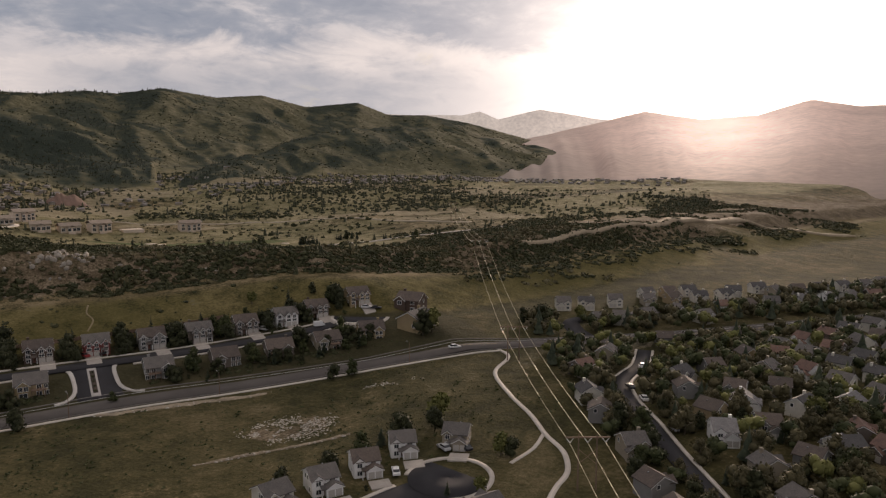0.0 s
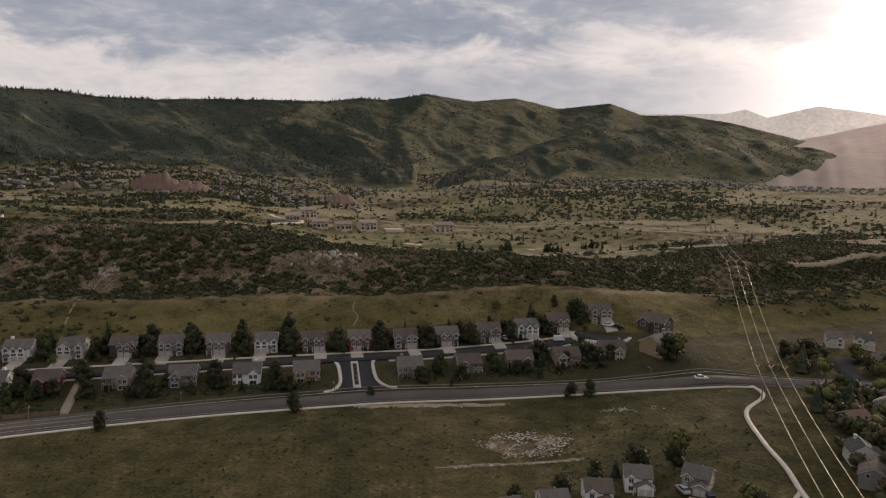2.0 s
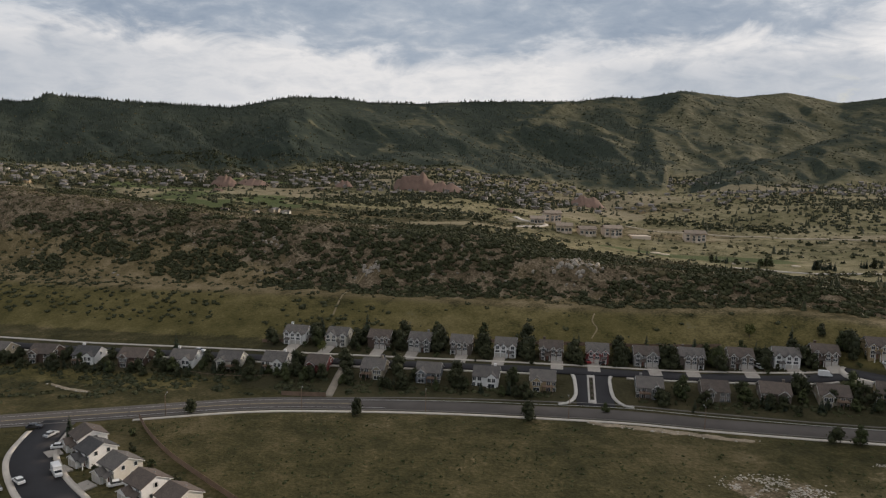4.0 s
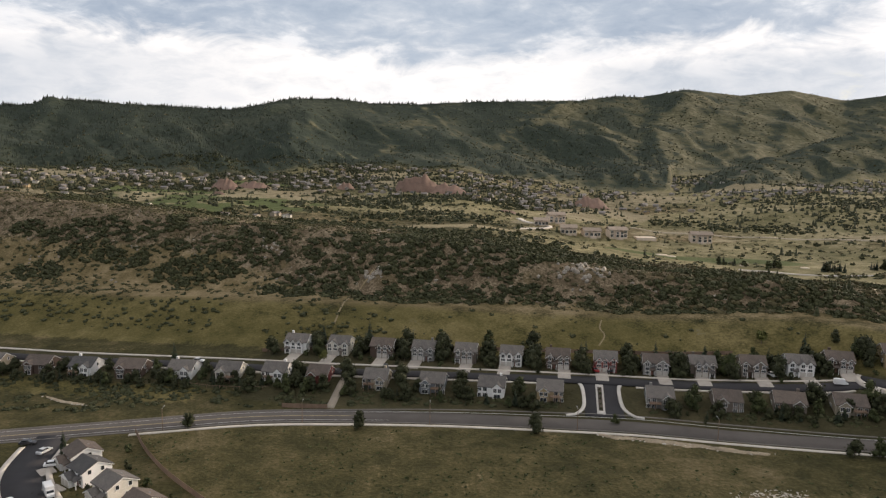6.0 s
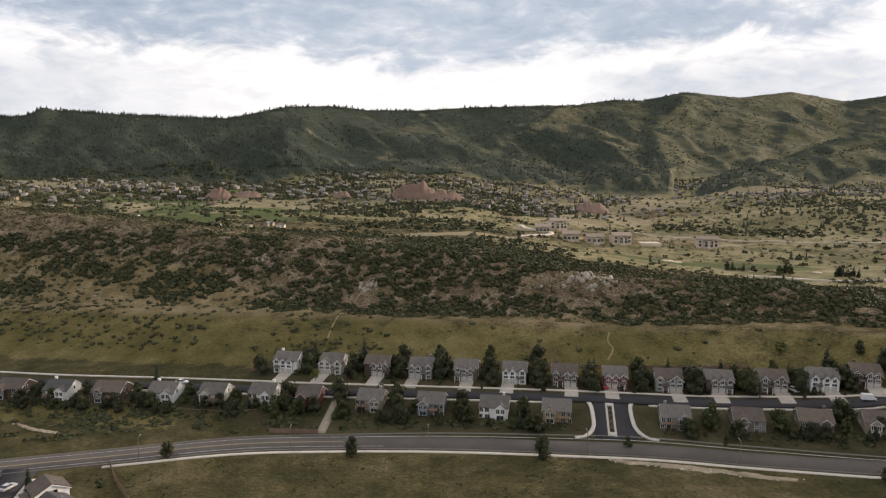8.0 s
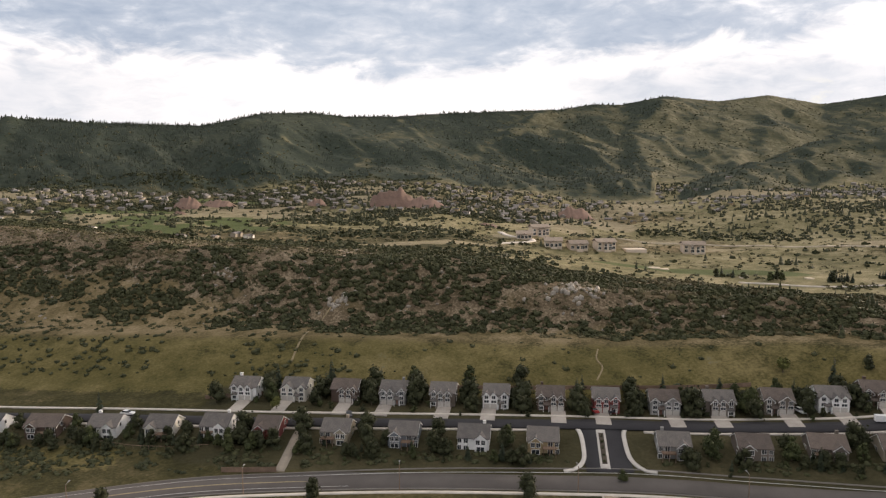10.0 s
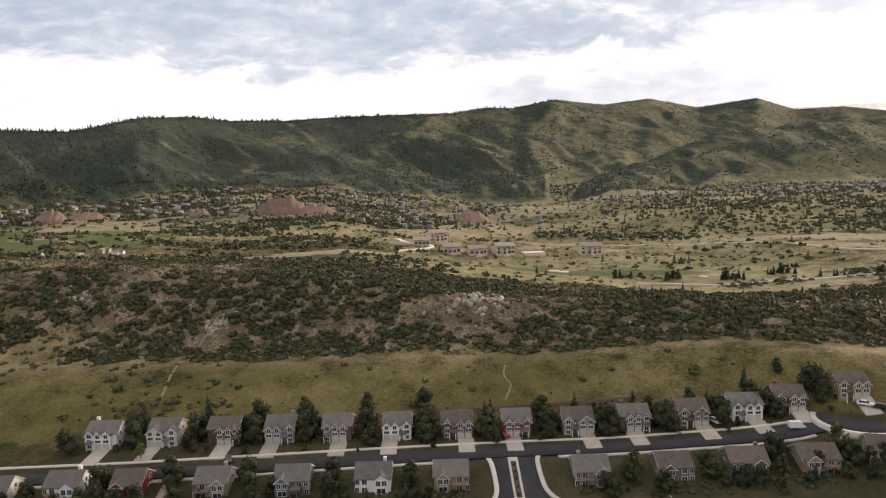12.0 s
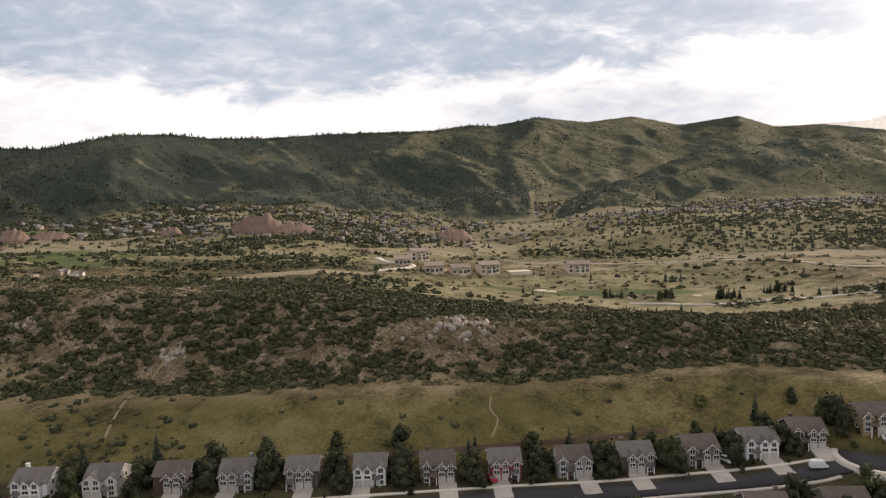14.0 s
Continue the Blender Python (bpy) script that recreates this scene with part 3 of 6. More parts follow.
MAIN_ROAD = curve_points([(-300, 160), (-190, 184), (-134, 198), (-98, 206), (-62, 214), (-32, 216), (0, 216), (35, 213.5), (65, 210.3), (95, 203.5), (125, 194), (152, 185), (180, 175.5), (205, 164), (230, 151), (262, 134), (320, 104), (420, 52)])
strip("road", MAIN_ROAD, 5.6, -5.6, 0.22, ROAD, "worn grey asphalt through road with painted lines")
for off, w, m in ((0.16, 0.14, PAINT_Y), (-0.16, 0.14, PAINT_Y), (3.7, 0.14, PAINT_W), (-3.7, 0.14, PAINT_W)):
    strip("road_marking", offset_line(MAIN_ROAD, off), w / 2, -w / 2, 0.235, m, "faded painted line on the asphalt", "marking", 0.1)
for side in (5.75, -5.75):
    strip("kerb", offset_line(MAIN_ROAD, side), 0.15, -0.15, 0.32, GUTTER, "grey concrete kerb along the road", "kerb")
strip("pavement", offset_line(MAIN_ROAD[(MAIN_ROAD[:, 0] > -100) & (MAIN_ROAD[:, 0] < 186)], -7.6), 0.7, -0.7, 0.2, CONCRETE, "pale concrete footpath beside the road", "footpath")
BACK_STREET = curve_points([(-330, 296), (-185, 273), (-118, 263), (-61, 254.2), (-17, 249.3), (24, 245.2), (65, 240.5), (104, 234.5), (130, 229.5), (152, 227.5)])
strip("street", BACK_STREET, 4.3, -4.3, 0.2, STREET, "dark asphalt residential street", "street")
strip("pavement", offset_line(BACK_STREET, 4.9), 0.55, -0.55, 0.3, CONCRETE, "pale concrete pavement along the street", "pavement")
for lo, hi in ((-400, 46), (71, 146)):
    sel = BACK_STREET[(BACK_STREET[:, 0] > lo) & (BACK_STREET[:, 0] < hi)]
    strip("pavement", offset_line(sel, -4.9), 0.6, -0.6, 0.3, CONCRETE, "pale concrete pavement along the street", "pavement")


def disc(name, x, y, radius, lift, mat, label, category, deep=0.5, hole=0.0):
    z = ground_z(x, y) + lift
    n = 40
    a = np.linspace(0, 2 * np.pi, n, endpoint=False)
    ring = lambda r, dz: np.c_[x + r * np.cos(a), y + r * np.sin(a), np.full(n, z + dz)]
    inner = max(hole, 0.01)
    v = np.vstack([ring(inner, 0), ring(radius, 0), ring(radius, -deep), ring(inner, -deep)])
    i = np.arange(n)
    j = (i + 1) % n
    q = np.vstack([np.stack([i + s * n, i + ((s + 1) % 4) * n, j + ((s + 1) % 4) * n, j + s * n], 1) for s in range(4)])
    return tagged(quads_object(name, v, q, mat), label, category, kind="structure")


disc("street", 160, 226.5, 11.0, 0.22, STREET, "round dark asphalt turning circle", "street", 3)
disc("pavement", 160, 226.5, 12.6, 0.3, CONCRETE, "pale concrete pavement round the turning circle", "pavement", 3, 11.0)

# entry with its planted median
ENTRY = curve_points([(58.2, 239), (56.7, 227.5), (55.4, 216)], 1.0)
strip("street", ENTRY, 6.6, -6.6, 0.21, STREET, "dark new asphalt entry street", "street")
for s in (1, -1):
    flare = curve_points([tuple(offset_line(ENTRY, s * o)[i]) for i, o in ((0, 8.6), (2, 7.1), (6, 6.4), (14, 6.4), (18, 7.4), (21, 9.8), (len(ENTRY) - 1, 13.0))], 0.8)
    strip("pavement", flare, 0.65, -0.65, 0.34, KERB, "bright concrete pavement curving round the corner", "pavement")
isle = curve_points([(57.7, 237), (56.0, 227), (54.4, 217.4)], 1.0)
strip("traffic_island", isle, 1.4, -1.4, 0.36, KERB, "concrete kerbed island in the entry street", "island")
strip("planting_bed", isle[2:-2], 0.75, -0.75, 0.42, plain("mulch", (0.07, 0.055, 0.04), 0.95, 2.0, 0.4), "dark mulched planting bed on the island", "bed")

# streets of the two lower estates and the estate beside the power line
WEST_STREET = curve_points([(-121, 198), (-119, 185), (-114.5, 170), (-104, 155), (-92, 142.5), (-70, 121), (-40, 95)])
strip("street", WEST_STREET, 5.2, -5.2, 0.24, STREET, "dark asphalt residential street", "street")
strip("pavement", offset_line(WEST_STREET[4:], 6.1), 0.8, -0.8, 0.34, CONCRETE, "pale concrete pavement along the street", "pavement")
strip("pavement", offset_line(WEST_STREET[4:], -6.1), 0.8, -0.8, 0.34, CONCRETE, "pale concrete pavement along the street", "pavement")
COURT = curve_points([(104, 103), (88, 104), (70, 101), (45, 92), (10, 75)])
strip("street", COURT, 4.6, -4.6, 0.2, STREET, "dark asphalt residential court", "street")
disc("street", 104, 103.6, 9.8, 0.24, STREET, "round dark asphalt turning circle", "street", 2)
ring = np.radians(np.linspace(128, -130, 60))
strip("pavement", np.c_[104 + 10.4 * np.cos(ring), 103.6 + 10.4 * np.sin(ring)], 0.6, -0.6, 0.32, CONCRETE, "pale concrete pavement round the turning circle", "pavement", 1.5)
for side in (5.2, -5.2):
    strip("pavement", offset_line(COURT[6:], side), 0.6, -0.6, 0.3, CONCRETE, "pale concrete pavement along the court", "pavement")
EAST_STREET = curve_points([(226, 131), (207, 120), (194, 116), (184, 111.5), (173, 101), (162, 86.3), (151, 72.3), (139, 55.5), (116, 24), (88, -14)])
strip("street", EAST_STREET, 2.2, -2.6, 0.22, STREET, "dark asphalt residential street", "street")
strip("pavement", offset_line(EAST_STREET, 2.9), 0.5, -0.5, 0.32, CONCRETE, "pale concrete pavement along the street", "pavement")
strip("pavement", offset_line(EAST_STREET[:34], -3.2), 0.45, -0.45, 0.32, CONCRETE, "pale concrete pavement along the street", "pavement")
strip("footpath", curve_points([(184, 168), (182, 161), (177, 156), (163, 148), (152, 130), (145, 115), (138, 103), (133.5, 93), (126, 85.5), (117, 82), (98, 72)]), 0.7, -0.7, 0.16, CONCRETE, "winding pale concrete footpath through the meadow", "footpath")
strip("footpath", curve_points([(138.5, 104), (130, 100), (120, 98.5)]), 0.55, -0.55, 0.14, CONCRETE, "short pale concrete footpath", "footpath")

# ---------------------------------------------------------------- building blocks


def part(name, bm, mat, parent, label=""):
    me = bpy.data.meshes.new(name)
    bm.to_mesh(me)
    bm.free()
    me.materials.append(mat)
    return piece(name, me, parent, label)


def piece(name, me, parent, label="", m=None):
    ob = new(name, me)
    ob.parent = parent
    if m is not None:
        ob.matrix_basis = m
    return tagged(ob, label)


def box(bm, x0, x1, y0, y1, z0, z1):
    v = [bm.verts.new(c) for c in ((x0, y0, z0), (x1, y0, z0), (x1, y1, z0), (x0, y1, z0), (x0, y0, z1), (x1, y0, z1), (x1, y1, z1), (x0, y1, z1))]
    for f in ((3, 2, 1, 0), (4, 5, 6, 7), (0, 1, 5, 4), (1, 2, 6, 5), (2, 3, 7, 6), (3, 0, 4, 7)):
        bm.faces.new([v[i] for i in f])


def boxes(*list_of):
    bm = bmesh.new()
    for b in list_of:
        box(bm, *b)
    return bm


def extruded(section, a, b, axis):
    """A closed solid: a section of (across, up) points, drawn along x or y from a to b."""
    bm = bmesh.new()
    ends = []
    for s in (a, b):
        ends.append([bm.verts.new((s, u, z) if axis == "x" else (u, s, z)) for u, z in section])
    n = len(section)
    bm.faces.new(ends[0])
    bm.faces.new(ends[1][::-1])
    for i in range(n):
        j = (i + 1) % n
        bm.faces.new((ends[0][j], ends[0][i], ends[1][i], ends[1][j]))
    bmesh.ops.recalc_face_normals(bm, faces=bm.faces)
    return bm


def gabled(half, foot, eave, rise, mid=0.0):
    return [(mid - half, foot), (mid + half, foot), (mid + half, eave), (mid, eave + rise), (mid - half, eave)]


def vee(half, eave, rise, over, thick=0.28, mid=0.0):
    """The section of a gable roof with eaves that overhang."""
    drop = rise / half * over
    h = half + over
    return [(mid - h, eave - drop), (mid, eave + rise), (mid + h, eave - drop), (mid + h, eave - drop + thick), (mid, eave + rise + thick * 1.1), (mid - h, eave - drop + thick)]


WINDOW_MESHES = {}


def window_meshes(w, h, panes):
    key = (round(w, 2), round(h, 2), panes)
    if key not in WINDOW_MESHES:
        t = 0.13
        bars = [(-w / 2 - t, w / 2 + t, -0.09, 0.03, h, h + t), (-w / 2 - t * 1.3, w / 2 + t * 1.3, -0.12, 0.03, -t, 0), (-w / 2 - t, -w / 2, -0.09, 0.03, 0, h), (w / 2, w / 2 + t, -0.09, 0.03, 0, h)]
        for i in range(1, panes):
            c = -w / 2 + w * i / panes
            bars.append((c - 0.05, c + 0.05, -0.07, 0.03, 0, h))
        out = []
        for name, bm, mat in (("window", boxes(*bars), TRIM), ("pane", boxes((-w / 2, w / 2, -0.03, 0.04, 0, h)), GLASS)):
            me = bpy.data.meshes.new(name)
            bm.to_mesh(me)
            bm.free()
            me.materials.append(mat)
            out.append(me)
        WINDOW_MESHES[key] = out
    return WINDOW_MESHES[key]


def window(parent, x, y, z, w, h, rz=0, panes=2):
    """A framed window on a wall whose outside faces -y, turned by rz."""
    frame_me, pane_me = window_meshes(w, h, panes)
    ob = piece("window", frame_me, parent, "", pose(x, y, z, 0, 0, rz))
    piece("pane", pane_me, ob, "dark reflecting window glass")


WALLS = {
    "white": siding("siding_white", (0.80, 0.79, 0.77)), "cream": siding("siding_cream", (0.62, 0.585, 0.51)), "tan": siding("siding_tan", (0.31, 0.265, 0.20)),
    "taupe": siding("siding_taupe", (0.15, 0.122, 0.10)), "brown": siding("siding_brown", (0.095, 0.062, 0.046)), "grey": siding("siding_grey", (0.235, 0.23, 0.22)),
    "slate": siding("siding_slate", (0.15, 0.165, 0.185)), "red": siding("siding_red", (0.20, 0.045, 0.04)), "ochre": siding("siding_ochre", (0.33, 0.25, 0.14)),
}
ROOFS = [shingle("shingle_grey", (0.125, 0.115, 0.108)), shingle("shingle_brown", (0.110, 0.088, 0.075)), shingle("shingle_dark", (0.075, 0.073, 0.074)), shingle("shingle_rust", (0.165, 0.100, 0.078)), shingle("shingle_pale", (0.20, 0.195, 0.195))]
DOOR = plain("garage_paint", (0.45, 0.42, 0.38), 0.6, 1.0, 0.1)
BRICK = plain("brick_red", (0.22, 0.11, 0.08), 0.9, 3.0, 0.3)


def thing(name, x, y, z, rz, label, category, group="", scale=1.0):
    ob = new(name)
    ob.empty_display_size = 0.5
    ob.matrix_basis = pose(x, y, z, 0, 0, rz) @ Matrix.Scale(scale, 4)
    return tagged(ob, label, category, group)


def house(x, y, rz, w, d, eave, rise, wall, roof, label, group, gables=(), garage=None, deck=None, front=(), sides=2, chimney=True, door=None, porch=None, base=None, scale=1.0):
    """A gabled house; its -y side faces the camera. gables: (mid, width, out, eave, rise); front: windows (x, z, w, h, out)."""
    rnd = random.Random(int(x * 7 + y * 13))
    z = min(ground_z(x, y), ground_z(x + d * 0.4 * math.sin(radians(rz)), y - d * 0.45)) if base is None else base
    h = thing("house", x, y, z, rz, label, "house", group, scale)
    wm, rm = WALLS[wall], ROOFS[roof]
    part("wall", extruded(gabled(d / 2, -3.0, eave, rise), -w / 2, w / 2, "x"), wm, h, wall + " lap-sided wall")
    part("roof", extruded(vee(d / 2, eave, rise, 0.55), -w / 2 - 0.4, w / 2 + 0.4, "x"), rm, h, "grey-brown shingle roof")
    for s in (-1, 1):
        part("fascia", extruded(vee(d / 2, eave - 0.28, rise, 0.5, 0.24), s * (w / 2 + 0.41) - 0.03, s * (w / 2 + 0.41) + 0.03, "x"), TRIM, h, "white painted verge board")
    for mid, gw, out, ge, gr in gables:
        y0 = -d / 2 - out
        back = -d / 2 + max(0.5, (ge + gr - eave) / rise * d / 2)
        back = min(back, 0.0)
        part("gable_wall", extruded(gabled(gw / 2, -3.0, ge, gr, mid), y0, back - 0.02, "y"), wm, h)
        part("gable_roof", extruded(vee(gw / 2, ge + 0.02, gr, 0.4, 0.24, mid), y0 - 0.4, back, "y"), rm, h)
        part("fascia", extruded(vee(gw / 2, ge - 0.24, gr, 0.4, 0.26, mid), y0 - 0.47, y0 - 0.41, "y"), TRIM, h, "white painted verge board")
    for wx, wz, ww, wh, out in front:
        window(h, wx, -d / 2 - out - 0.02, wz, ww, wh, 0, 2 if ww > 1.0 else 1)
    if garage:
        gx, gw, out = garage
        for c, half in ((gx - gw / 4, gw / 4 - 0.15), (gx + gw / 4, gw / 4 - 0.15)):
            rows = [(c - half, c + half, -d / 2 - out - 0.06, -d / 2 - out + 0.1, 0.05 + 0.56 * i, 0.05 + 0.56 * i + 0.53) for i in range(4)]
            part("garage_door", boxes(*rows), DOOR, h, "panelled garage door")
    if door:
        dx, out = door
        part("front_door", boxes((dx - 0.48, dx + 0.48, -d / 2 - out - 0.06, -d / 2 - out + 0.1, 0.15, 2.2)), BRICK, h, "dark painted front door")
    if porch:
        px, pw, out = porch
        part("porch_roof", extruded([(-d / 2 - out - 2.2, 2.55), (-d / 2 - out, 3.35), (-d / 2 - out, 3.55), (-d / 2 - out - 2.2, 2.75)], px - pw / 2, px + pw / 2, "x"), rm, h)
        for s in (-1, 1):
            cx = px + s * (pw / 2 - 0.25)
            part("porch_post", boxes((cx - 0.12, cx + 0.12, -d / 2 - out - 2.0, -d / 2 - out - 1.76, -1.5, 2.6)), TRIM, h, "white porch post")
    for i in range(sides):
        for s in (-1, 1):
            wz = 1.0 if i % 2 else 3.9
            if eave < 4.5:
                wz = 1.1
            window(h, s * (w / 2 + 0.02), rnd.uniform(-0.3, 0.3) * d, wz, 1.1, 1.35, 90 * s, 1)
    if deck:
        dx, dw, dz, dd = deck
        y1, y0 = -d / 2, -d / 2 - dd
        k = part("deck", boxes((dx - dw / 2, dx + dw / 2, y0, y1, dz - 0.25, dz)), TIMBER, h, "weathered timber deck")
        for i in range(3):
            cx = dx - dw / 2 + 0.15 + (dw - 0.3) * i / 2
            part("post", boxes((cx - 0.1, cx + 0.1, y0 + 0.05, y0 + 0.25, -2.5, dz - 0.25)), TIMBER, k)
        rails = [(dx - dw / 2, dx + dw / 2, y0, y0 + 0.08, dz + 0.92, dz + 1.0), (dx - dw / 2, dx + dw / 2, y0, y0 + 0.06, dz + 0.1, dz + 0.16)]
        rails += [(dx - dw / 2 + dw * i / 14 - 0.03, dx - dw / 2 + dw * i / 14 + 0.03, y0, y0 + 0.06, dz, dz + 0.95) for i in range(15)]
        part("railing", boxes(*rails), TIMBER, k)
    if chimney:
        cx = rnd.choice((-1, 1)) * w * 0.32
        part("chimney", boxes((cx - 0.5, cx + 0.5, 0.6, 1.6, eave, eave + rise + 1.0), (cx - 0.58, cx + 0.58, 0.52, 1.68, eave + rise + 1.0, eave + rise + 1.15)), wm, h)
    part("roof_vent", boxes((w * 0.1, w * 0.1 + 0.4, 1.4, 1.8, eave + rise * 0.6, eave + rise * 0.6 + 0.75)), METAL, h)
    return h


def slab(name, quad, lift, mat, label, category, deep=1.2):
    """A flat piece of paving over four ground corners."""
    z = [ground_z(*c) + lift for c in quad]
    v = [(*c, a) for c, a in zip(quad, z)] + [(*c, a - deep) for c, a in zip(quad, z)]
    ob = mesh_object(name, v, [(0, 1, 2, 3), (7, 6, 5, 4), (0, 4, 5, 1), (1, 5, 6, 2), (2, 6, 7, 3), (3, 7, 4, 0)], mat)
    bm = bmesh.new()
    bm.from_mesh(ob.data)
    bmesh.ops.recalc_face_normals(bm, faces=bm.faces)
    bm.to_mesh(ob.data)
    bm.free()
    return tagged(ob, label, category, kind="structure")


def driveway(x, y, rz, width, near, far):
    """A concrete apron that runs from near to far metres in front of a house."""
    a = radians(rz)
    ax, ay = Vector((math.cos(a), math.sin(a))), Vector((math.sin(a), -math.cos(a)))
    p = Vector((x, y))
    quad = [tuple(p + ax * (s * width / 2) + ay * o) for s, o in ((-1, near), (1, near), (1, far), (-1, far))]
    slab("driveway", quad, 0.32, DRIVE, "pale concrete driveway up to a garage", "driveway")


# ---------------------------------------------------------------- upper row, fronts to the street
UPPER = [  # x of the front, wall colour, width, roof
    (-61, "white", 12.5, 0), (-43, "cream", 10.5, 0), (-25, "brown", 13.5, 1), (-8, "grey", 11, 0), (9, "taupe", 10.5, 0), (27, "white", 10.5, 0), (45, "brown", 11, 1),
    (63, "red", 10.5, 0), (81.5, "grey", 12.5, 1), (98.5, "taupe", 12, 0), (116.5, "taupe", 11, 1), (133, "white", 12, 0), (147, "brown", 11.5, 1), (165.5, "ochre", 12.5, 1)]
for n, (x, wall, w, roof) in enumerate(UPPER):
    front_y = 258.5 - 0.165 * x + (1.0 if n == 0 else (2.5, 3.0, 4.5, 3.5)[max(n - 10, 0)] if n > 9 else 2.0)
    rz = -9.4 if x < 110 else (-11 if x < 140 else (-16 if x < 150 else -14))
    d, w = 10.6, min(w * 0.95, 10.8)
    a = radians(rz)
    cx, cy = x - math.sin(a) * (d * 0.43), front_y + math.cos(a) * (d * 0.43)
    g1 = w * (0.08, -0.24, 0.06, -0.22, 0.08, -0.22, 0.24, -0.16, 0.24, -0.06, 0.22, 0.16, 0.2, 0.2)[n]
    s = -1 if g1 > 0.07 * w else 1
    g2 = s * w * 0.5 - s * 1.6
    gables = [(g1 - 1.45, 2.9, 1.3, 5.3, 1.5), (g1 + 1.45, 2.9, 1.3, 5.3, 1.5), (g2, 3.0, 0.7, 5.4, 1.5)]
    if n in (1, 8, 10):
        gables = [(g1, 5.6, 1.3, 5.2, 2.2), (g2, 3.4, 0.7, 5.3, 1.6)]
    front = [(g1 - 1.4, 4.15, 1.25, 1.35, 1.3), (g1 + 1.4, 4.15, 1.25, 1.35, 1.3), (g1 - 1.4, 2.65, 1.8, 0.95, 1.3), (g1 + 1.4, 2.65, 1.8, 0.95, 1.3),
             (g2, 4.2, 1.4, 1.4, 0.7), (g2, 2.3, 1.5, 1.3, 0.7), (g2, 0.6, 1.4, 1.2, 0.7), (g1 + s * 4.2, 4.1, 0.9, 1.1, 0.0)]
    bright = {"white": "white-sided", "cream": "cream-sided", "brown": "dark brown", "grey": "grey", "taupe": "taupe", "ochre": "ochre-tan", "red": "dark red"}[wall]
    house(cx, cy, rz, w, d, 5.6, 2.7, wall, roof, bright + " house with front gables over two garage doors", "houses of the upper row", gables, (g1, 5.3, 1.3), None, front, 2, n % 3 == 0, (g1 + s * 4.1, 0.0), (g1 + s * 4.2, 2.6, 0.0), None, 0.86)
    gx, gy = x + g1 * math.cos(a), front_y + g1 * math.sin(a)
    driveway(gx, gy, rz, 4.8, 1.0, 10.5 if x < 140 else 8)
house(184, 222, -62, 11, 9.5, 5.4, 2.8, "brown", 1, "brown two-storey house at the end of the court", "houses of the upper row", [(-3, 5, 1.2, 5.4, 1.9)], None, None, [(-3, 3.6, 1.8, 1.5, 1.2), (2.5, 3.6, 1.6, 1.4, 0), (2.5, 0.8, 1.6, 1.4, 0)], 2)
house(171, 202, 20, 12, 10.5, 4.4, 2.8, "ochre", 0, "tan house with a broad hipped roofline above the road", "houses of the lower row", [(3.5, 5, 1.0, 5.2, 2.0)], None, None, [(-4, 3.4, 1.8, 1.5, 0), (-1, 3.4, 1.8, 1.5, 0), (3.5, 3.4, 2.2, 1.6, 1.0), (-3, 0.8, 2, 1.6, 0), (3.5, 0.8, 2.2, 1.6, 1.0)], 2)

# ---------------------------------------------------------------- lower row, backs to the through road
LOWER = [(-182, "tan", 13.5, 0), (-161, "brown", 14, 1), (-142, "white", 13, 2), (-122, "brown", 15, 1), (-101, "white", 13.5, 0), (-82, "cream", 12.5, 0), (-64, "white", 12.5, 0),
         (-47, "red", 11, 1), (-25, "tan", 12, 0), (-4, "slate", 12.5, 0), (17.5, "white", 13, 0), (38, "ochre", 12.5, 0), (75.5, "grey", 12.5, 0), (97.5, "taupe", 12.5, 1),
         (117, "taupe", 13.5, 1), (135, "tan", 13.5, 1), (152, "ochre", 13.5, 1)]
for n, (x, wall, w, roof) in enumerate(LOWER):
    back_y = 233.0 - 0.165 * x + (0.3 if x > 60 else 0) + (-0.09 * max(x - 120, 0)) + (0.02 * min(x + 60, 0) * -1)
    rz = -9.4 if x < 110 else (-14 if x < 140 else -24)
    if x < -70:
        rz = -6
        back_y = 246 - 0.135 * (x + 75) - 2.0
    d, w = 11.0, w * 0.86
    a = radians(rz)
    cx, cy = x - math.sin(a) * (d * 0.42), back_y + math.cos(a) * (d * 0.42)
    s = -1 if n % 2 else 1
    eave = 4.6 if n not in (14, 15, 16) else 4.2
    g = s * w * 0.24
    gables = [(g, 4.2, 1.2, eave, 1.7)]
    front = [(g - 0.95, 3.3, 1.3, 1.7, 1.2), (g + 0.95, 3.3, 1.3, 1.7, 1.2), (-g, 3.4, 1.5, 1.5, 0), (-g - s * 2.2, 3.4, 1.2, 1.4, 0), (g, 0.6, 2.6, 1.9, 1.2), (-g, 0.5, 1.6, 1.9, 0), (-g - s * 2.4, 0.6, 1.3, 1.6, 0)]
    front = [(wx, wz - 0.75 if wz > 2 else wz - 0.5, ww, min(wh, 1.6), out) for wx, wz, ww, wh, out in front]
    if eave < 4.5:
        front = [(wx, wz - 0.6 if wz > 2 else wz - 0.6, ww, wh, out) for wx, wz, ww, wh, out in front]
    names = {"cream": "cream-sided", "red": "barn-red", "ochre": "ochre", "slate": "slate-blue", "white": "white-sided"}
    house(cx, cy, rz, w, d, eave, 3.1, wall, roof, names.get(wall, wall) + " house seen from behind, with a bay and yard", "houses of the lower row", gables, None, (-g * 0.9, 4.6, 2.7, 2.6) if n % 3 != 1 else None, front, 2, n % 2 == 0, None, None, None, 0.84)

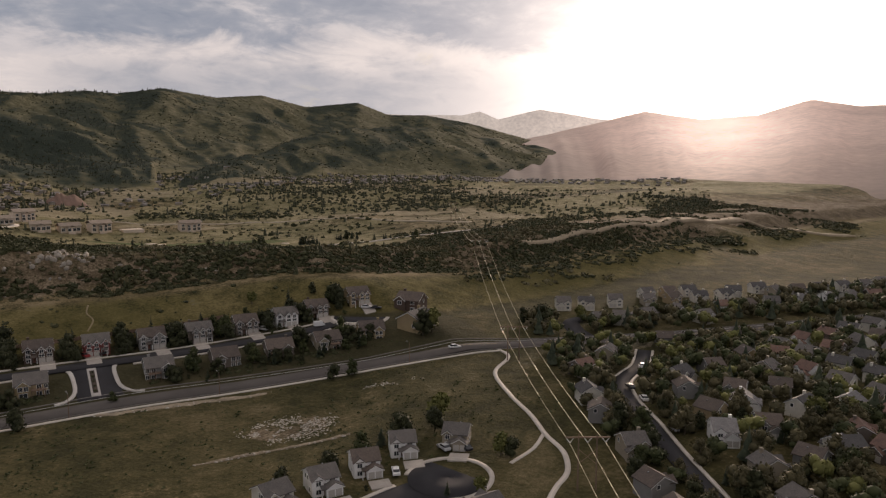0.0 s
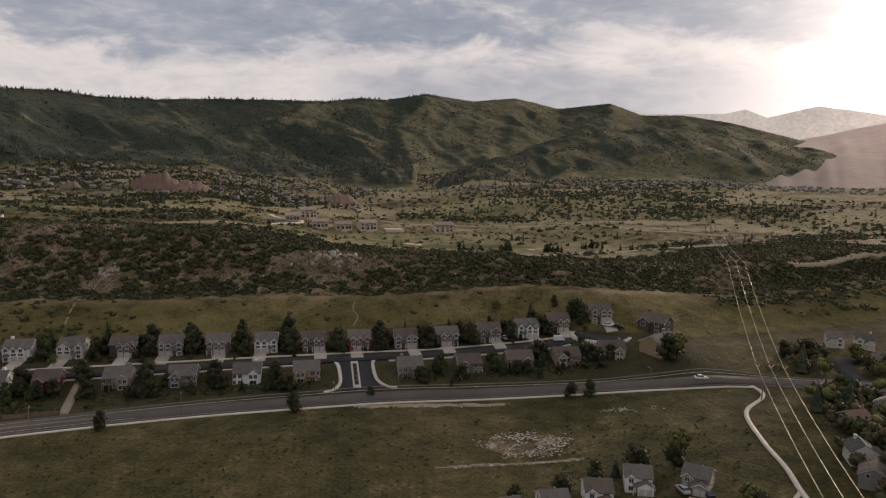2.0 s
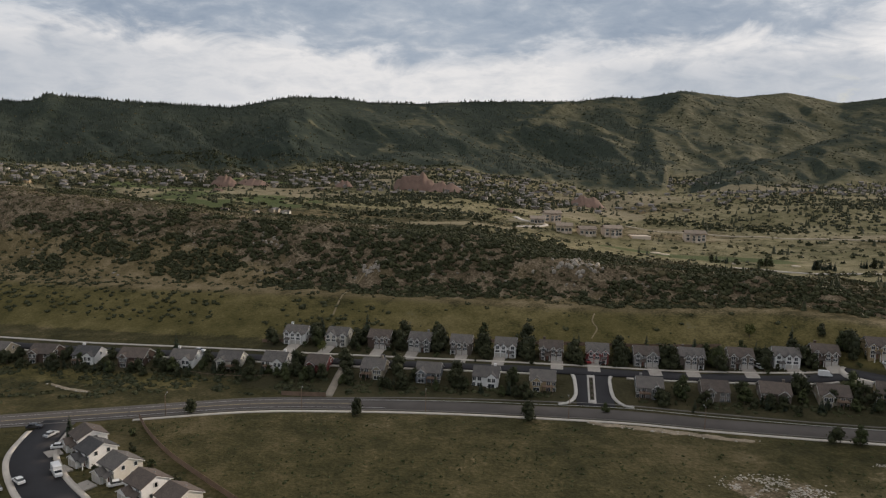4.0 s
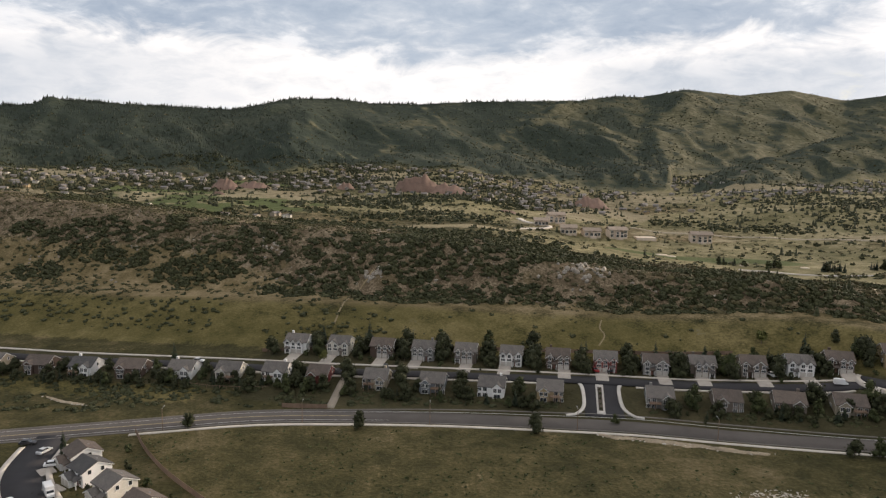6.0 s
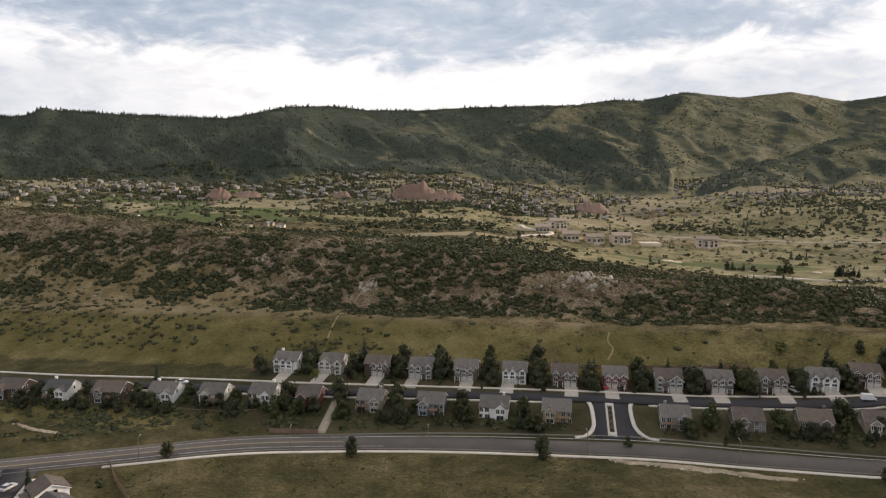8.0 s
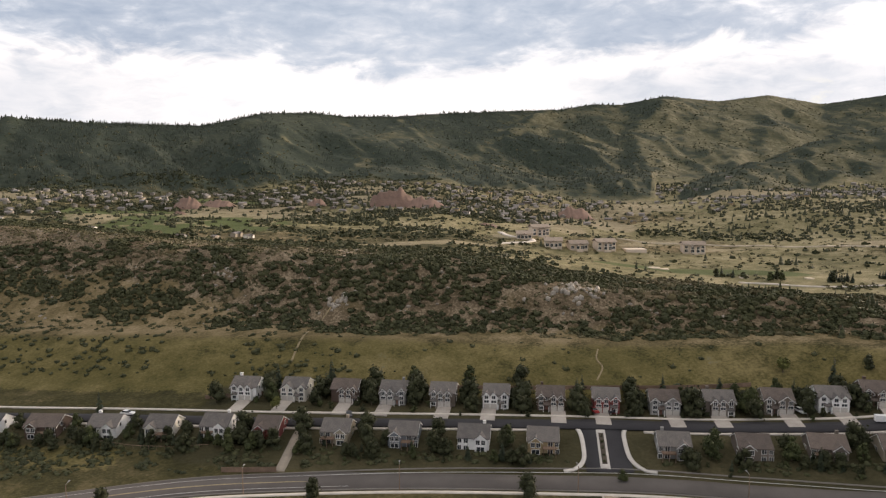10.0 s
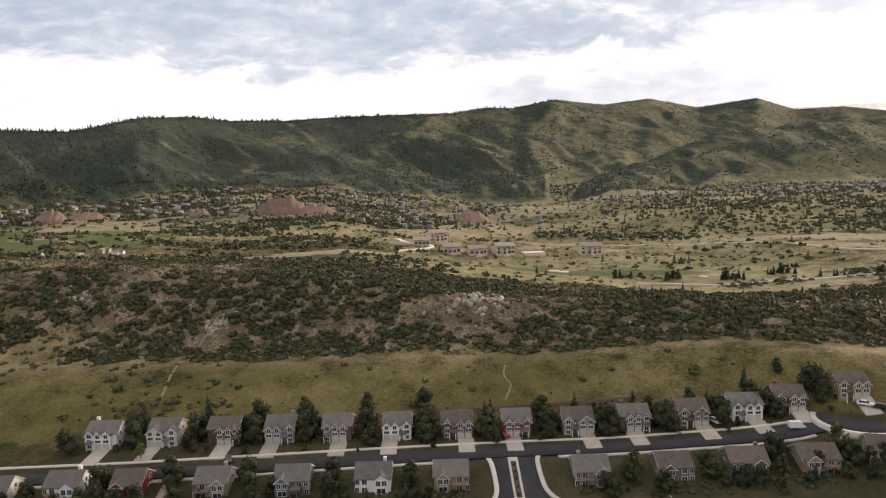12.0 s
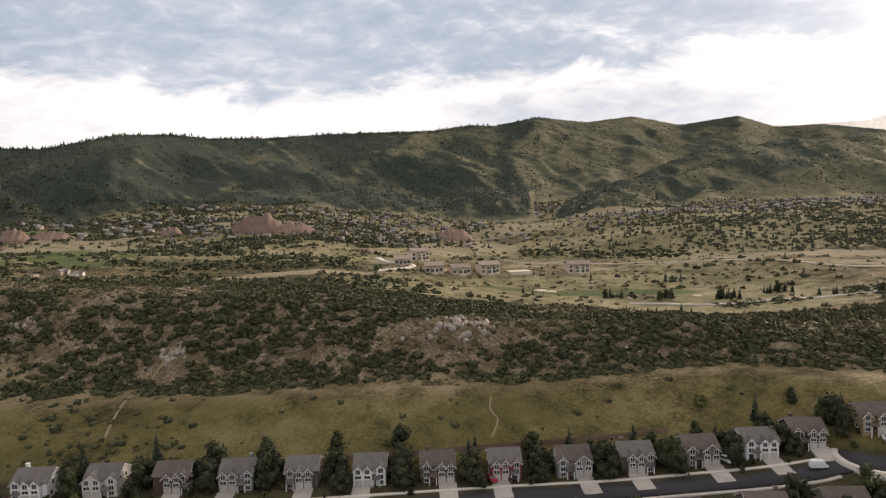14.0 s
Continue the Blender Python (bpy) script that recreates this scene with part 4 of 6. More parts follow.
# ---------------------------------------------------------------- estate beside the west street
for x, y, wall, roof, lab in ((-102, 177.5, "white", 1, "white-sided"), (-95, 168, "white", 2, "white-sided dark-roofed"), (-84, 158.8, "cream", 0, "cream-sided"), (-72.5, 148.5, "white", 1, "white-sided"), (-62, 141.5, "cream", 1, "cream-sided"), (-50, 133, "tan", 0, "tan"),
                              (-130, 152, "tan", 1, "tan"), (-119, 139, "cream", 0, "cream-sided"), (-106, 127, "grey", 1, "grey")):
    west = x < -105 and y < 160
    rz = (-36 if y < 172 else -46) if not west else 140
    house(x, y, rz, 8.8, 9.6, 5.0, 2.3, wall, roof, lab + " two-storey house on the west street", "houses of the west street", [(-1.6, 5.0, 2.6, 2.9, 1.4)], (-1.6, 4.6, 2.6), None, [(2.6, 3.2, 1.4, 1.3, 0), (2.6, 0.8, 1.4, 1.4, 0), (-1.8, 4.0, 1.4, 0.9, 0)], 3, False, (1.4, 0.0), (2.4, 3.0, 0), None, 0.84)
    driveway(x - 1.6 * math.cos(radians(rz)), y - 1.6 * math.sin(radians(rz)), rz, 5.0, 7.0, 11.0)

# ---------------------------------------------------------------- estate round the lower court
for x, y, rz, wall, roof, lab in ((66, 119, 2, "cream", 0, "cream-sided"), (78.5, 119.5, -12, "white", 0, "white-sided"), (91.5, 121, -22, "white", 1, "white-sided"), (105, 123.5, -30, "white", 0, "white-sided"), (118.5, 117, -52, "tan", 0, "tan"), (97.5, 84, 176, "tan", 0, "tan"), (82, 86, 184, "grey", 1, "grey"),
                              (53, 109, 16, "cream", 1, "cream-sided")):
    house(x, y, rz, 8.4, 9.0, 5.0, 2.3, wall, roof, lab + " two-storey house by the turning circle", "houses of the lower court", [(2.0, 4.9, 2.4, 2.9, 1.4), (-2.4, 3.2, 0.5, 5.0, 1.3)], (2.0, 4.4, 2.4), None, [(-2.4, 3.3, 1.4, 1.3, 0.5), (-2.4, 0.8, 1.5, 1.4, 0.5), (2.0, 3.9, 1.5, 0.9, 0)], 3, False, (-0.4, 0.0), (-0.8, 2.4, 0), None, 0.78)
    driveway(x + 2.0 * math.cos(radians(rz)), y + 2.0 * math.sin(radians(rz)), rz, 5.0, 6.8, 11)


# ---------------------------------------------------------------- wide estate under the sun: templates, then copies
def estate_house(n):
    rnd = random.Random(200 + n)
    wall = ("tan", "white", "cream", "grey", "taupe", "cream", "white", "ochre")[n]
    w = rnd.uniform(8.4, 11)
    g = rnd.choice((-1, 1)) * w * 0.24
    return house(0, 0, 0, w, rnd.uniform(8.5, 10), rnd.choice((5.2, 5.4, 3.6)), rnd.uniform(2.6, 3.3), wall, (0, 3, 2, 1, 3, 0, 4, 1)[n], ("tan", "white", "cream", "grey", "taupe", "cream-sided", "pale", "ochre")[n] + " family house with a shingle roof among trees", "houses of the east estate",
                 [(g, 5.2, 1.6, 3.4, 1.8), (-g, 3.8, 0.6, 5.0, 1.5)], (g, 4.6, 1.6), None, [(-g, 3.2, 1.6, 1.3, 0.6), (-g, 0.8, 1.7, 1.4, 0.6)], 1, n % 2 == 0, None, None, -4000.0)


def follow(line, side, first, last, gap, back):
    """Places for houses along a street: x, y, heading that faces it."""
    c = curve_points(line, 1.0)
    t = np.gradient(c, axis=0)
    out = []
    for i in range(first, min(last, len(c)), gap):
        a = math.degrees(math.atan2(t[i][1], t[i][0]))
        p = c[i] + np.array((-t[i][1], t[i][0])) / np.linalg.norm(t[i]) * side * back
        out.append((p[0], p[1], a if side > 0 else a + 180))
    return out


PLOTS = []
for x, y, rz in ((180, 124, -20), (170, 112, 30), (165, 103, -50), (157, 95, 40), (151, 86, 30), (142, 78, -45), (134, 63, -10), (125, 48, 40)):
    PLOTS.append((x + 2.5, y + 2.2, rz))
for x, y in ((202, 108), (186, 90), (197, 99), (174, 75), (163, 66), (197, 80), (175, 60), (196, 60), (208, 52), (246, 89), (237, 96), (226, 84), (152, 49), (163, 44), (174, 41), (186, 42), (224, 134), (236, 129), (250, 126), (209, 72), (214, 97), (186, 72)):
    PLOTS.append((x + 3, y + 2, (40, -50, 15, 70, -20, 130)[int(x + y) % 6]))
for x, y in ((252, 192), (263, 187), (279, 182), (247, 167), (256, 162), (304, 181), (316, 176), (328, 172), (345, 156), (286, 154), (284, 138)):
    PLOTS.append((x + 2, y + 3, -35))
E1 = [tuple(p) for p in EAST_STREET[::8]]
PLOTS += follow(E1, 1, 20, 150, 13, 14) + follow(E1, -1, 20, 150, 13, 12)
for k in range(5):
    line = [(215 + 28 * k, 112 - 6 * k), (198 + 30 * k, 82 - 8 * k), (186 + 32 * k, 55 - 10 * k), (172 + 34 * k, 28 - 12 * k)]
    PLOTS += follow(line, 1, 4, 110, 13, 7) + follow(line, -1, 6, 110, 13, 7)
UP1 = [(224, 155), (233, 171), (244, 180.5), (262, 175.5), (290, 167), (322, 152), (362, 130), (415, 104)]
PLOTS += follow(UP1, 1, 40, 230, 14, 12) + follow(UP1, -1, 50, 230, 14, 12)
UP2 = [(250, 200), (285, 185), (330, 160), (380, 128), (430, 100)]
PLOTS += follow(UP2, 1, 60, 230, 15, 13)
UP_LINE = curve_points(UP1)
strip("street", UP_LINE, 4.0, -4.0, 0.2, STREET, "dark asphalt residential street", "street")
placed = []
templates = [estate_house(n) for n in range(8)]
rnd = random.Random(5)
main = np.array(MAIN_ROAD)
for x, y, rz in PLOTS:
    if min([math.hypot(x - a, y - b) for a, b in placed] + [99]) < 10.2 or np.min(np.hypot(main[:, 0] - x, main[:, 1] - y)) < 12.5 or abs((x - 123) * 0.793 - (y - 77) * 0.609) < (10.5 if x < 184 else 15):
        continue
    if min(np.min(np.hypot(EAST_STREET[:, 0] - x, EAST_STREET[:, 1] - y)), 99) < 9.5 or len(placed) > 150 or np.min(np.hypot(UP_LINE[:, 0] - x, UP_LINE[:, 1] - y)) < 9.5:
        continue
    placed.append((x, y))
    copy_thing(rnd.choice(templates), pose(x, y, ground_z(x, y) + 0.1, 0, 0, rz + rnd.uniform(-22, 22)) @ Matrix.Scale(0.70, 4))
for t in templates:
    for o in (*t.children_recursive, t):
        bpy.data.objects.remove(o)

# ---------------------------------------------------------------- plants
def ico(sub):
    bm = bmesh.new()
    bmesh.ops.create_icosphere(bm, subdivisions=sub, radius=1.0)
    v = np.array([tuple(p.co) for p in bm.verts])
    f = np.array([[q.index for q in t.verts] for t in bm.faces])
    bm.free()
    return v, f


ICO1 = ico(1)


def card_quads(rng, centres, size, flat=0.0):
    """Small leaf sprays: randomly turned quads round the given places."""
    n = len(centres)
    a = rng.normal(size=(n, 3))
    a[:, 2] *= 1 - flat
    a /= np.linalg.norm(a, axis=1)[:, None]
    b = np.cross(a, rng.normal(size=(n, 3)))
    b /= np.linalg.norm(b, axis=1)[:, None]
    s = size * rng.uniform(0.55, 1.3, (n, 1))
    u, w = a * s, b * s * rng.uniform(0.5, 1.0, (n, 1))
    v = np.stack([centres - u - w * 0.6, centres + u * 0.9 - w, centres + u + w * 0.7, centres - u * 0.8 + w], 1).reshape(-1, 3)
    return v, np.arange(4 * n).reshape(-1, 4)


class Soup:
    """Gathers triangles and quads into one mesh."""

    def __init__(self):
        self.v, self.f3, self.f4, self.n = [], [], [], 0

    def add(self, v, f):
        (self.f4 if f.shape[1] == 4 else self.f3).append(f + self.n)
        self.v.append(v)
        self.n += len(v)

    def mesh(self, name, mat, rounded=False):
        me = bpy.data.meshes.new(name)
        v = np.vstack(self.v)
        f3 = np.vstack(self.f3) if self.f3 else np.zeros((0, 3), int)
        f4 = np.vstack(self.f4) if self.f4 else np.zeros((0, 4), int)
        me.vertices.add(len(v))
        me.vertices.foreach_set("co", np.ascontiguousarray(v, np.float32).ravel())
        me.loops.add(f3.size + f4.size)
        me.loops.foreach_set("vertex_index", np.r_[f3.ravel(), f4.ravel()].astype(np.int32))
        me.polygons.add(len(f3) + len(f4))
        me.polygons.foreach_set("loop_start", np.r_[np.arange(len(f3)) * 3, f3.size + np.arange(len(f4)) * 4].astype(np.int32))
        me.materials.append(mat)
        if rounded:
            me.polygons.foreach_set("use_smooth", np.ones(len(me.polygons), bool))
        me.update(calc_edges=True)
        return me


def limb(soup, a, b, r0, r1, sides=6):
    a, b = np.array(a, float), np.array(b, float)
    d = (b - a) / np.linalg.norm(b - a)
    u = np.cross(d, (0.3, 0.9, 0.2))
    u /= np.linalg.norm(u)
    w = np.cross(d, u)
    t = np.linspace(0, 2 * np.pi, sides, endpoint=False)[:, None]
    ring = np.cos(t) * u + np.sin(t) * w
    i = np.arange(sides)
    j = (i + 1) % sides
    soup.add(np.vstack([a + ring * r0, b + ring * r1]), np.stack([i, j, j + sides, i + sides], 1))


def broadleaf(seed, height, width, mat, cards=230, lobes=9, stem=0.2, card=0.42):
    """Trunk mesh and crown mesh of a broadleaf tree."""
    rng = np.random.default_rng(seed)
    trunk, crown = Soup(), Soup()
    limb(trunk, (0, 0, -0.5), (0, 0, height * 0.45), 0.028 * height, 0.016 * height)
    for k in range(lobes):
        a, e = rng.uniform(0, 6.28), rng.uniform(0.0, 1.0)
        z = height * (stem + 0.14 + (0.78 - stem) * e)
        r = width * 0.5 * rng.uniform(0.25, 0.68) * (1.05 - 0.75 * e ** 2)
        c = np.array((r * math.cos(a), r * math.sin(a), z))
        size = width * rng.uniform(0.2, 0.3) * (1.1 - 0.45 * e)
        limb(trunk, (0, 0, height * rng.uniform(0.2, 0.4)), c, 0.012 * height, 0.004 * height, 4)
        v = ICO1[0] * (1 + rng.uniform(-0.3, 0.3, (len(ICO1[0]), 1))) * size * 0.8 * (1, 1, 1.05) + c
        crown.add(v, ICO1[1])
        n = int(cards * 1.7) // lobes
        d = rng.normal(size=(n, 3))
        d /= np.linalg.norm(d, axis=1)[:, None]
        crown.add(*card_quads(rng, c + d * size * rng.uniform(0.6, 1.3, (n, 1)) * (1, 1, 1.1), card * 0.86))
    return trunk.mesh("trunk", BARK), crown.mesh("crown", mat, True)


def conifer(seed, height, width, mat, levels=13, arms=9):
    rng = np.random.default_rng(seed)
    trunk, crown = Soup(), Soup()
    limb(trunk, (0, 0, -0.5), (0, 0, height * 0.97), 0.02 * height, 0.004 * height)
    for k in range(levels):
        f = k / (levels - 1)
        z, r = height * (0.1 + 0.88 * f), width * 0.5 * (1 - f) ** 0.85 + 0.12
        for m in range(max(4, int(arms * (1 - 0.5 * f)))):
            a = rng.uniform(0, 6.28)
            rr = r * rng.uniform(0.65, 1.15)
            d, s = np.array((math.cos(a), math.sin(a), 0)), np.array((-math.sin(a), math.cos(a), 0))
            tip = d * rr + (0, 0, z - 0.28 * rr)
            root = np.array((0, 0, z + 0.18 * rr))
            half = s * rr * 0.42
            mid = (root + tip) / 2 + (0, 0, 0.1 * rr)
            v = np.array([root, mid - half, tip, mid + half])
            crown.add(v, np.array([[0, 1, 2, 3]]))
            crown.add(v * (1, 1, 1) - (0, 0, 0.22 * rr), np.array([[0, 3, 2, 1]]))
    return trunk.mesh("trunk", BARK), crown.mesh("crown", mat)


TREES = {
    "broad": [broadleaf(11, 8, 7.6, LEAF_DARK, 400, 14, 0.04, 0.34), broadleaf(12, 8, 7.0, LEAF_MID, 380, 13, 0.06, 0.34), broadleaf(13, 8, 8.2, LEAF_DARK, 420, 15, 0.04, 0.34), broadleaf(14, 8, 6.6, LEAF_DARK, 360, 13, 0.05, 0.34), broadleaf(15, 8, 7.4, LEAF_DARK, 380, 14, 0.06, 0.34)],
    "tall": [broadleaf(21, 10, 7.2, LEAF_DARK, 420, 16, 0.02, 0.38), broadleaf(22, 10, 7.8, LEAF_DARK, 420, 17, 0.02, 0.38), broadleaf(23, 10, 6.8, LEAF_MID, 400, 16, 0.02, 0.38)],
    "conifer": [conifer(31, 9, 4.2, NEEDLE), conifer(32, 9, 3.4, NEEDLE), conifer(33, 9, 4.8, NEEDLE)],
    "olive": [broadleaf(24, 9, 8.0, LEAF_OLIVE, 420, 15, 0.03, 0.36), broadleaf(25, 9, 7.2, LEAF_OLIVE, 400, 14, 0.04, 0.36)],
    "light": [broadleaf(41, 6, 4.6, LEAF_LIGHT), broadleaf(42, 6, 4.0, LEAF_LIGHT)],
    "gold": [broadleaf(51, 6, 4.4, LEAF_GOLD)],
    "shrub": [broadleaf(61, 2, 2.4, LEAF_DARK, 90, 5, 0.0, 0.24), broadleaf(62, 2, 2.8, LEAF_MID, 90, 5, 0.0, 0.24), broadleaf(63, 2, 2.2, LEAF_DARK, 80, 4, 0.0, 0.24)],
}
SIZE = {"broad": 8, "tall": 10, "conifer": 9, "olive": 9, "light": 6, "gold": 6, "shrub": 2}
WORDS = {"broad": ("broad leafy tree with a dark green crown", "tree"), "tall": ("tall dense dark green tree beside a house", "tree"), "conifer": ("dark green spruce with drooping boughs", "spruce"),
         "olive": ("broad tree with an olive-brown crown among houses", "tree"), "light": ("small yellow-green leafy tree in a front yard", "tree"), "gold": ("small tree with golden autumn leaves", "tree"), "shrub": ("rounded dark green garden shrub", "shrub")}
tree_rng = random.Random(77)


def plant(kind, x, y, height, group="yard trees"):
    trunk, crown = tree_rng.choice(TREES[kind])
    name = {"conifer": "spruce", "shrub": "shrub"}.get(kind, "tree")
    t = thing(name, x, y, ground_z(x, y), tree_rng.uniform(0, 360), WORDS[kind][0], WORDS[kind][1], group, height / SIZE[kind])
    piece("trunk", trunk, t)
    piece("crown", crown, t)
    return t


# between and behind the houses of the two rows
for a, b in zip(UPPER[:-1], UPPER[1:]):
    x = (a[0] + b[0]) / 2
    y = 260.5 - 0.165 * x + 0.12 * max(x - 120, 0)
    plant("broad", x + tree_rng.uniform(-1, 1), y + tree_rng.uniform(0, 3), tree_rng.uniform(7.5, 9.8))
    plant(tree_rng.choice(("tall", "broad", "conifer")), x + tree_rng.uniform(-2, 2), y + tree_rng.uniform(6, 10), tree_rng.uniform(6.5, 9.5))
    plant("broad", x + tree_rng.uniform(-2, 2), y - tree_rng.uniform(1.5, 4.5), tree_rng.uniform(4.5, 6.5))
    plant("broad", x + tree_rng.uniform(-2.5, 2.5), y + tree_rng.uniform(3, 7), tree_rng.uniform(6, 8))
    plant(tree_rng.choice(("conifer", "broad", "tall")), x + tree_rng.uniform(-5, 5), y + tree_rng.uniform(13, 16), tree_rng.uniform(5, 9))
    for k in range(2):
        plant("shrub", x + tree_rng.uniform(-5, 5), y - tree_rng.uniform(1, 7), tree_rng.uniform(1.2, 2.6), "garden shrubs")
for a, b in zip(LOWER[:-1], LOWER[1:]):
    x = (a[0] + b[0]) / 2
    if 50 < x < 66:
        continue
    y = 234.8 - 0.165 * x if x > -70 else 246 - 0.135 * (x + 75)
    low = 0.6 if x < -58 else 0.9
    plant("broad", x + tree_rng.uniform(-1, 1), y + tree_rng.uniform(1, 4), low * tree_rng.uniform(7, 9))
    plant(tree_rng.choice(("broad", "tall")), x + tree_rng.uniform(-1.5, 1.5), y - tree_rng.uniform(0, 3.5), low * tree_rng.uniform(6, 8.5))
    for k in range(6):
        plant(tree_rng.choice(("broad", "broad", "conifer")), x + tree_rng.uniform(-9, 9), y - tree_rng.uniform(2.5, 9), tree_rng.uniform(3.4, 6.2))
    for k in range(4):
        plant("shrub", x + tree_rng.uniform(-9, 9), y - tree_rng.uniform(2, 10), tree_rng.uniform(0.9, 2.0), "garden shrubs")
for x, y in isle[4:-3:3]:
    plant("shrub", x, y, tree_rng.uniform(0.7, 1.1), "shrubs of the island bed")


# banks of shrubs in the back yards of the lower row
def yard_shrubs():
    r = np.random.default_rng(66)
    x, y = r.uniform(-190, 165, 5200), r.uniform(205, 262, 5200)
    edge = np.interp(x, MAIN_ROAD[:, 0], MAIN_ROAD[:, 1])
    wall = np.where(x < -70, 246 - 0.135 * (x + 75), 233 - 0.165 * x)
    ok = (y > edge + 9 + 10 * smooth(60, 90, -x)) & (y < wall - 1.5) & (abs(x - 56 - 0.15 * (y - 227)) > 10.5) & (abs(x + 38) > 3.2) & (fbm(x, y, 8, 3, 29) > 0.46 - 0.12 * smooth(12, 2, wall - y))
    return np.c_[x[ok], y[ok], r.uniform(0.5, 1.5, ok.sum())]


# single trees that stand out
for kind, x, y, h in (("broad", -82, 204.5, 5.2), ("tall", -27, 205.5, 6.0), ("broad", 30, 204.5, 6.6), ("broad", 57.5, 211.0, 3.6), ("broad", 121.5, 184.5, 5.6), ("tall", 128, 183, 6.6), ("conifer", -109, 264, 8), ("light", -47.5, 259.5, 4.6), ("light", 128, 262, 6.5),
                      ("broad", 168, 194, 11), ("light", 172, 193, 10), ("conifer", -111, 184, 7.5), ("broad", -70, 268, 7.5), ("light", 121, 103, 5), ("light", 124, 106, 5.5), ("broad", 123, 101, 5), ("light", 104, 92.5, 4.5), ("broad", 119, 127, 7), ("light", 124, 131, 8.5), ("conifer", 98, 97, 4), ("conifer", 103, 130, 6),
                      ("gold", 150, 43, 6), ("broad", 226, 183, 9), ("broad", 219, 187, 7), ("light", 244, 176, 8), ("broad", 96, 129, 6), ("broad", 110, 131, 7), ("broad", 71, 124, 6), ("broad", 85, 127, 5)):
    plant(kind, x, y, h)
for x, y in ((-93, 186), (-88, 174), (-78, 164), (-68, 155), (-100, 168), (-92, 160), (-120, 150), (-112, 138), (70, 110), (86, 112)):
    plant("shrub", x, y, tree_rng.uniform(1.2, 2.4), "garden shrubs")
# along the kerb of the east street
for p in offset_line(EAST_STREET, -5.2)[16:-20:4]:
    plant(tree_rng.choice(("olive", "broad", "olive")), p[0] + tree_rng.uniform(-1, 1), p[1] + tree_rng.uniform(-1, 1), tree_rng.uniform(4.2, 6.6), "street trees")
# among the houses of the east estate
near_trees, far_trees = [], []
for n in range(3300):
    x, y = tree_rng.uniform(120, 430), tree_rng.uniform(10, 215)
    v = up_slope(x, y)
    if v > -2 or y > 200 - 0.36 * (x - 190):
        continue
    if (x - 123) * 0.793 - (y - 77) * 0.609 < 9:
        continue
    if np.min(np.hypot(main[:, 0] - x, main[:, 1] - y)) < 9 or np.min(np.hypot(EAST_STREET[:, 0] - x, EAST_STREET[:, 1] - y)) < 4.2 or np.min(np.hypot(UP_LINE[:, 0] - x, UP_LINE[:, 1] - y)) < 5.5:
        continue
    if min(math.hypot(x - a, y - b) for a, b in placed) < 4.7:
        continue
    kind, size = tree_rng.choice(("broad", "olive", "tall", "olive", "broad", "conifer", "olive", "light", "olive")), tree_rng.uniform(4.2, 8.2)
    if x + y < 262 and len(near_trees) < 150:
        near_trees.append(plant(kind, x, y, size, "estate trees"))
    else:
        far_trees.append((kind, x, y, size))


# ---------------------------------------------------------------- brush, woods and stones, too many to count
def scatter(name, templates, places, mat, label, category, rng, sink=0.1, rounded=True):
    """One object of kind stuff: copies of small templates (v, f3 or f4) at places (x, y, scale)."""
    soup = Soup()
    z = heights(places[:, :2])
    for (x, y, s), h in zip(places, z):
        v, f = templates[rng.integers(len(templates))]
        a = rng.uniform(0, 6.28)
        c, sn = math.cos(a), math.sin(a)
        k = s * np.array((rng.uniform(0.85, 1.2), rng.uniform(0.85, 1.2), rng.uniform(0.85, 1.15)))
        p = v * k
        p = np.stack([p[:, 0] * c - p[:, 1] * sn + x, p[:, 0] * sn + p[:, 1] * c + y, p[:, 2] + h - sink * s], 1)
        soup.add(p, f)
    return tagged(new(name, soup.mesh(name, mat, rounded and not name.startswith(("boulder", "crag", "bank_", "meadow_st")))), label, category, kind="stuff")


def bush_template(seed, cards, size, core=0.62):
    rng = np.random.default_rng(seed)
    d = rng.normal(size=(cards, 3))
    d[:, 2] = abs(d[:, 2])
    d /= np.linalg.norm(d, axis=1)[:, None]
    c = d * rng.uniform(0.75, 1.05, (cards, 1)) * (1, 1, 0.72)
    v, f = card_quads(rng, c, size)
    k = ICO1[0] * core * (1 + rng.uniform(-0.2, 0.2, (len(ICO1[0]), 1))) * (1, 1, 0.74)
    return np.vstack([v, k]), np.vstack([f[:, :3], f[:, (0, 2, 3)], ICO1[1] + len(v)])


def far_conifer(seed, levels=4, arms=5):
    rng = np.random.default_rng(seed)
    vs, fs, n = [], [], 0
    for k in range(levels):
        z0, r = 0.12 + 0.8 * k / levels, 0.26 * (1 - k / levels) + 0.05
        a = np.linspace(0, 6.28, arms, endpoint=False) + rng.uniform(0, 1)
        rr = r * rng.uniform(0.7, 1.25, arms)
        v = np.vstack([np.c_[rr * np.cos(a), rr * np.sin(a), np.full(arms, z0) + rng.uniform(-0.04, 0.04, arms)], [[0, 0, z0 + 0.42]]])
        i = np.arange(arms)
        vs.append(v)
        fs.append(np.stack([i, (i + 1) % arms, np.full(arms, arms)], 1) + n)
        n += len(v)
    return np.vstack(vs), np.vstack(fs)


def boulder(seed):
    rng = np.random.default_rng(seed)
    v, f = ICO1
    return v * (1 + rng.uniform(-0.4, 0.35, (len(v), 1))) * (1, 0.75, 0.8), f


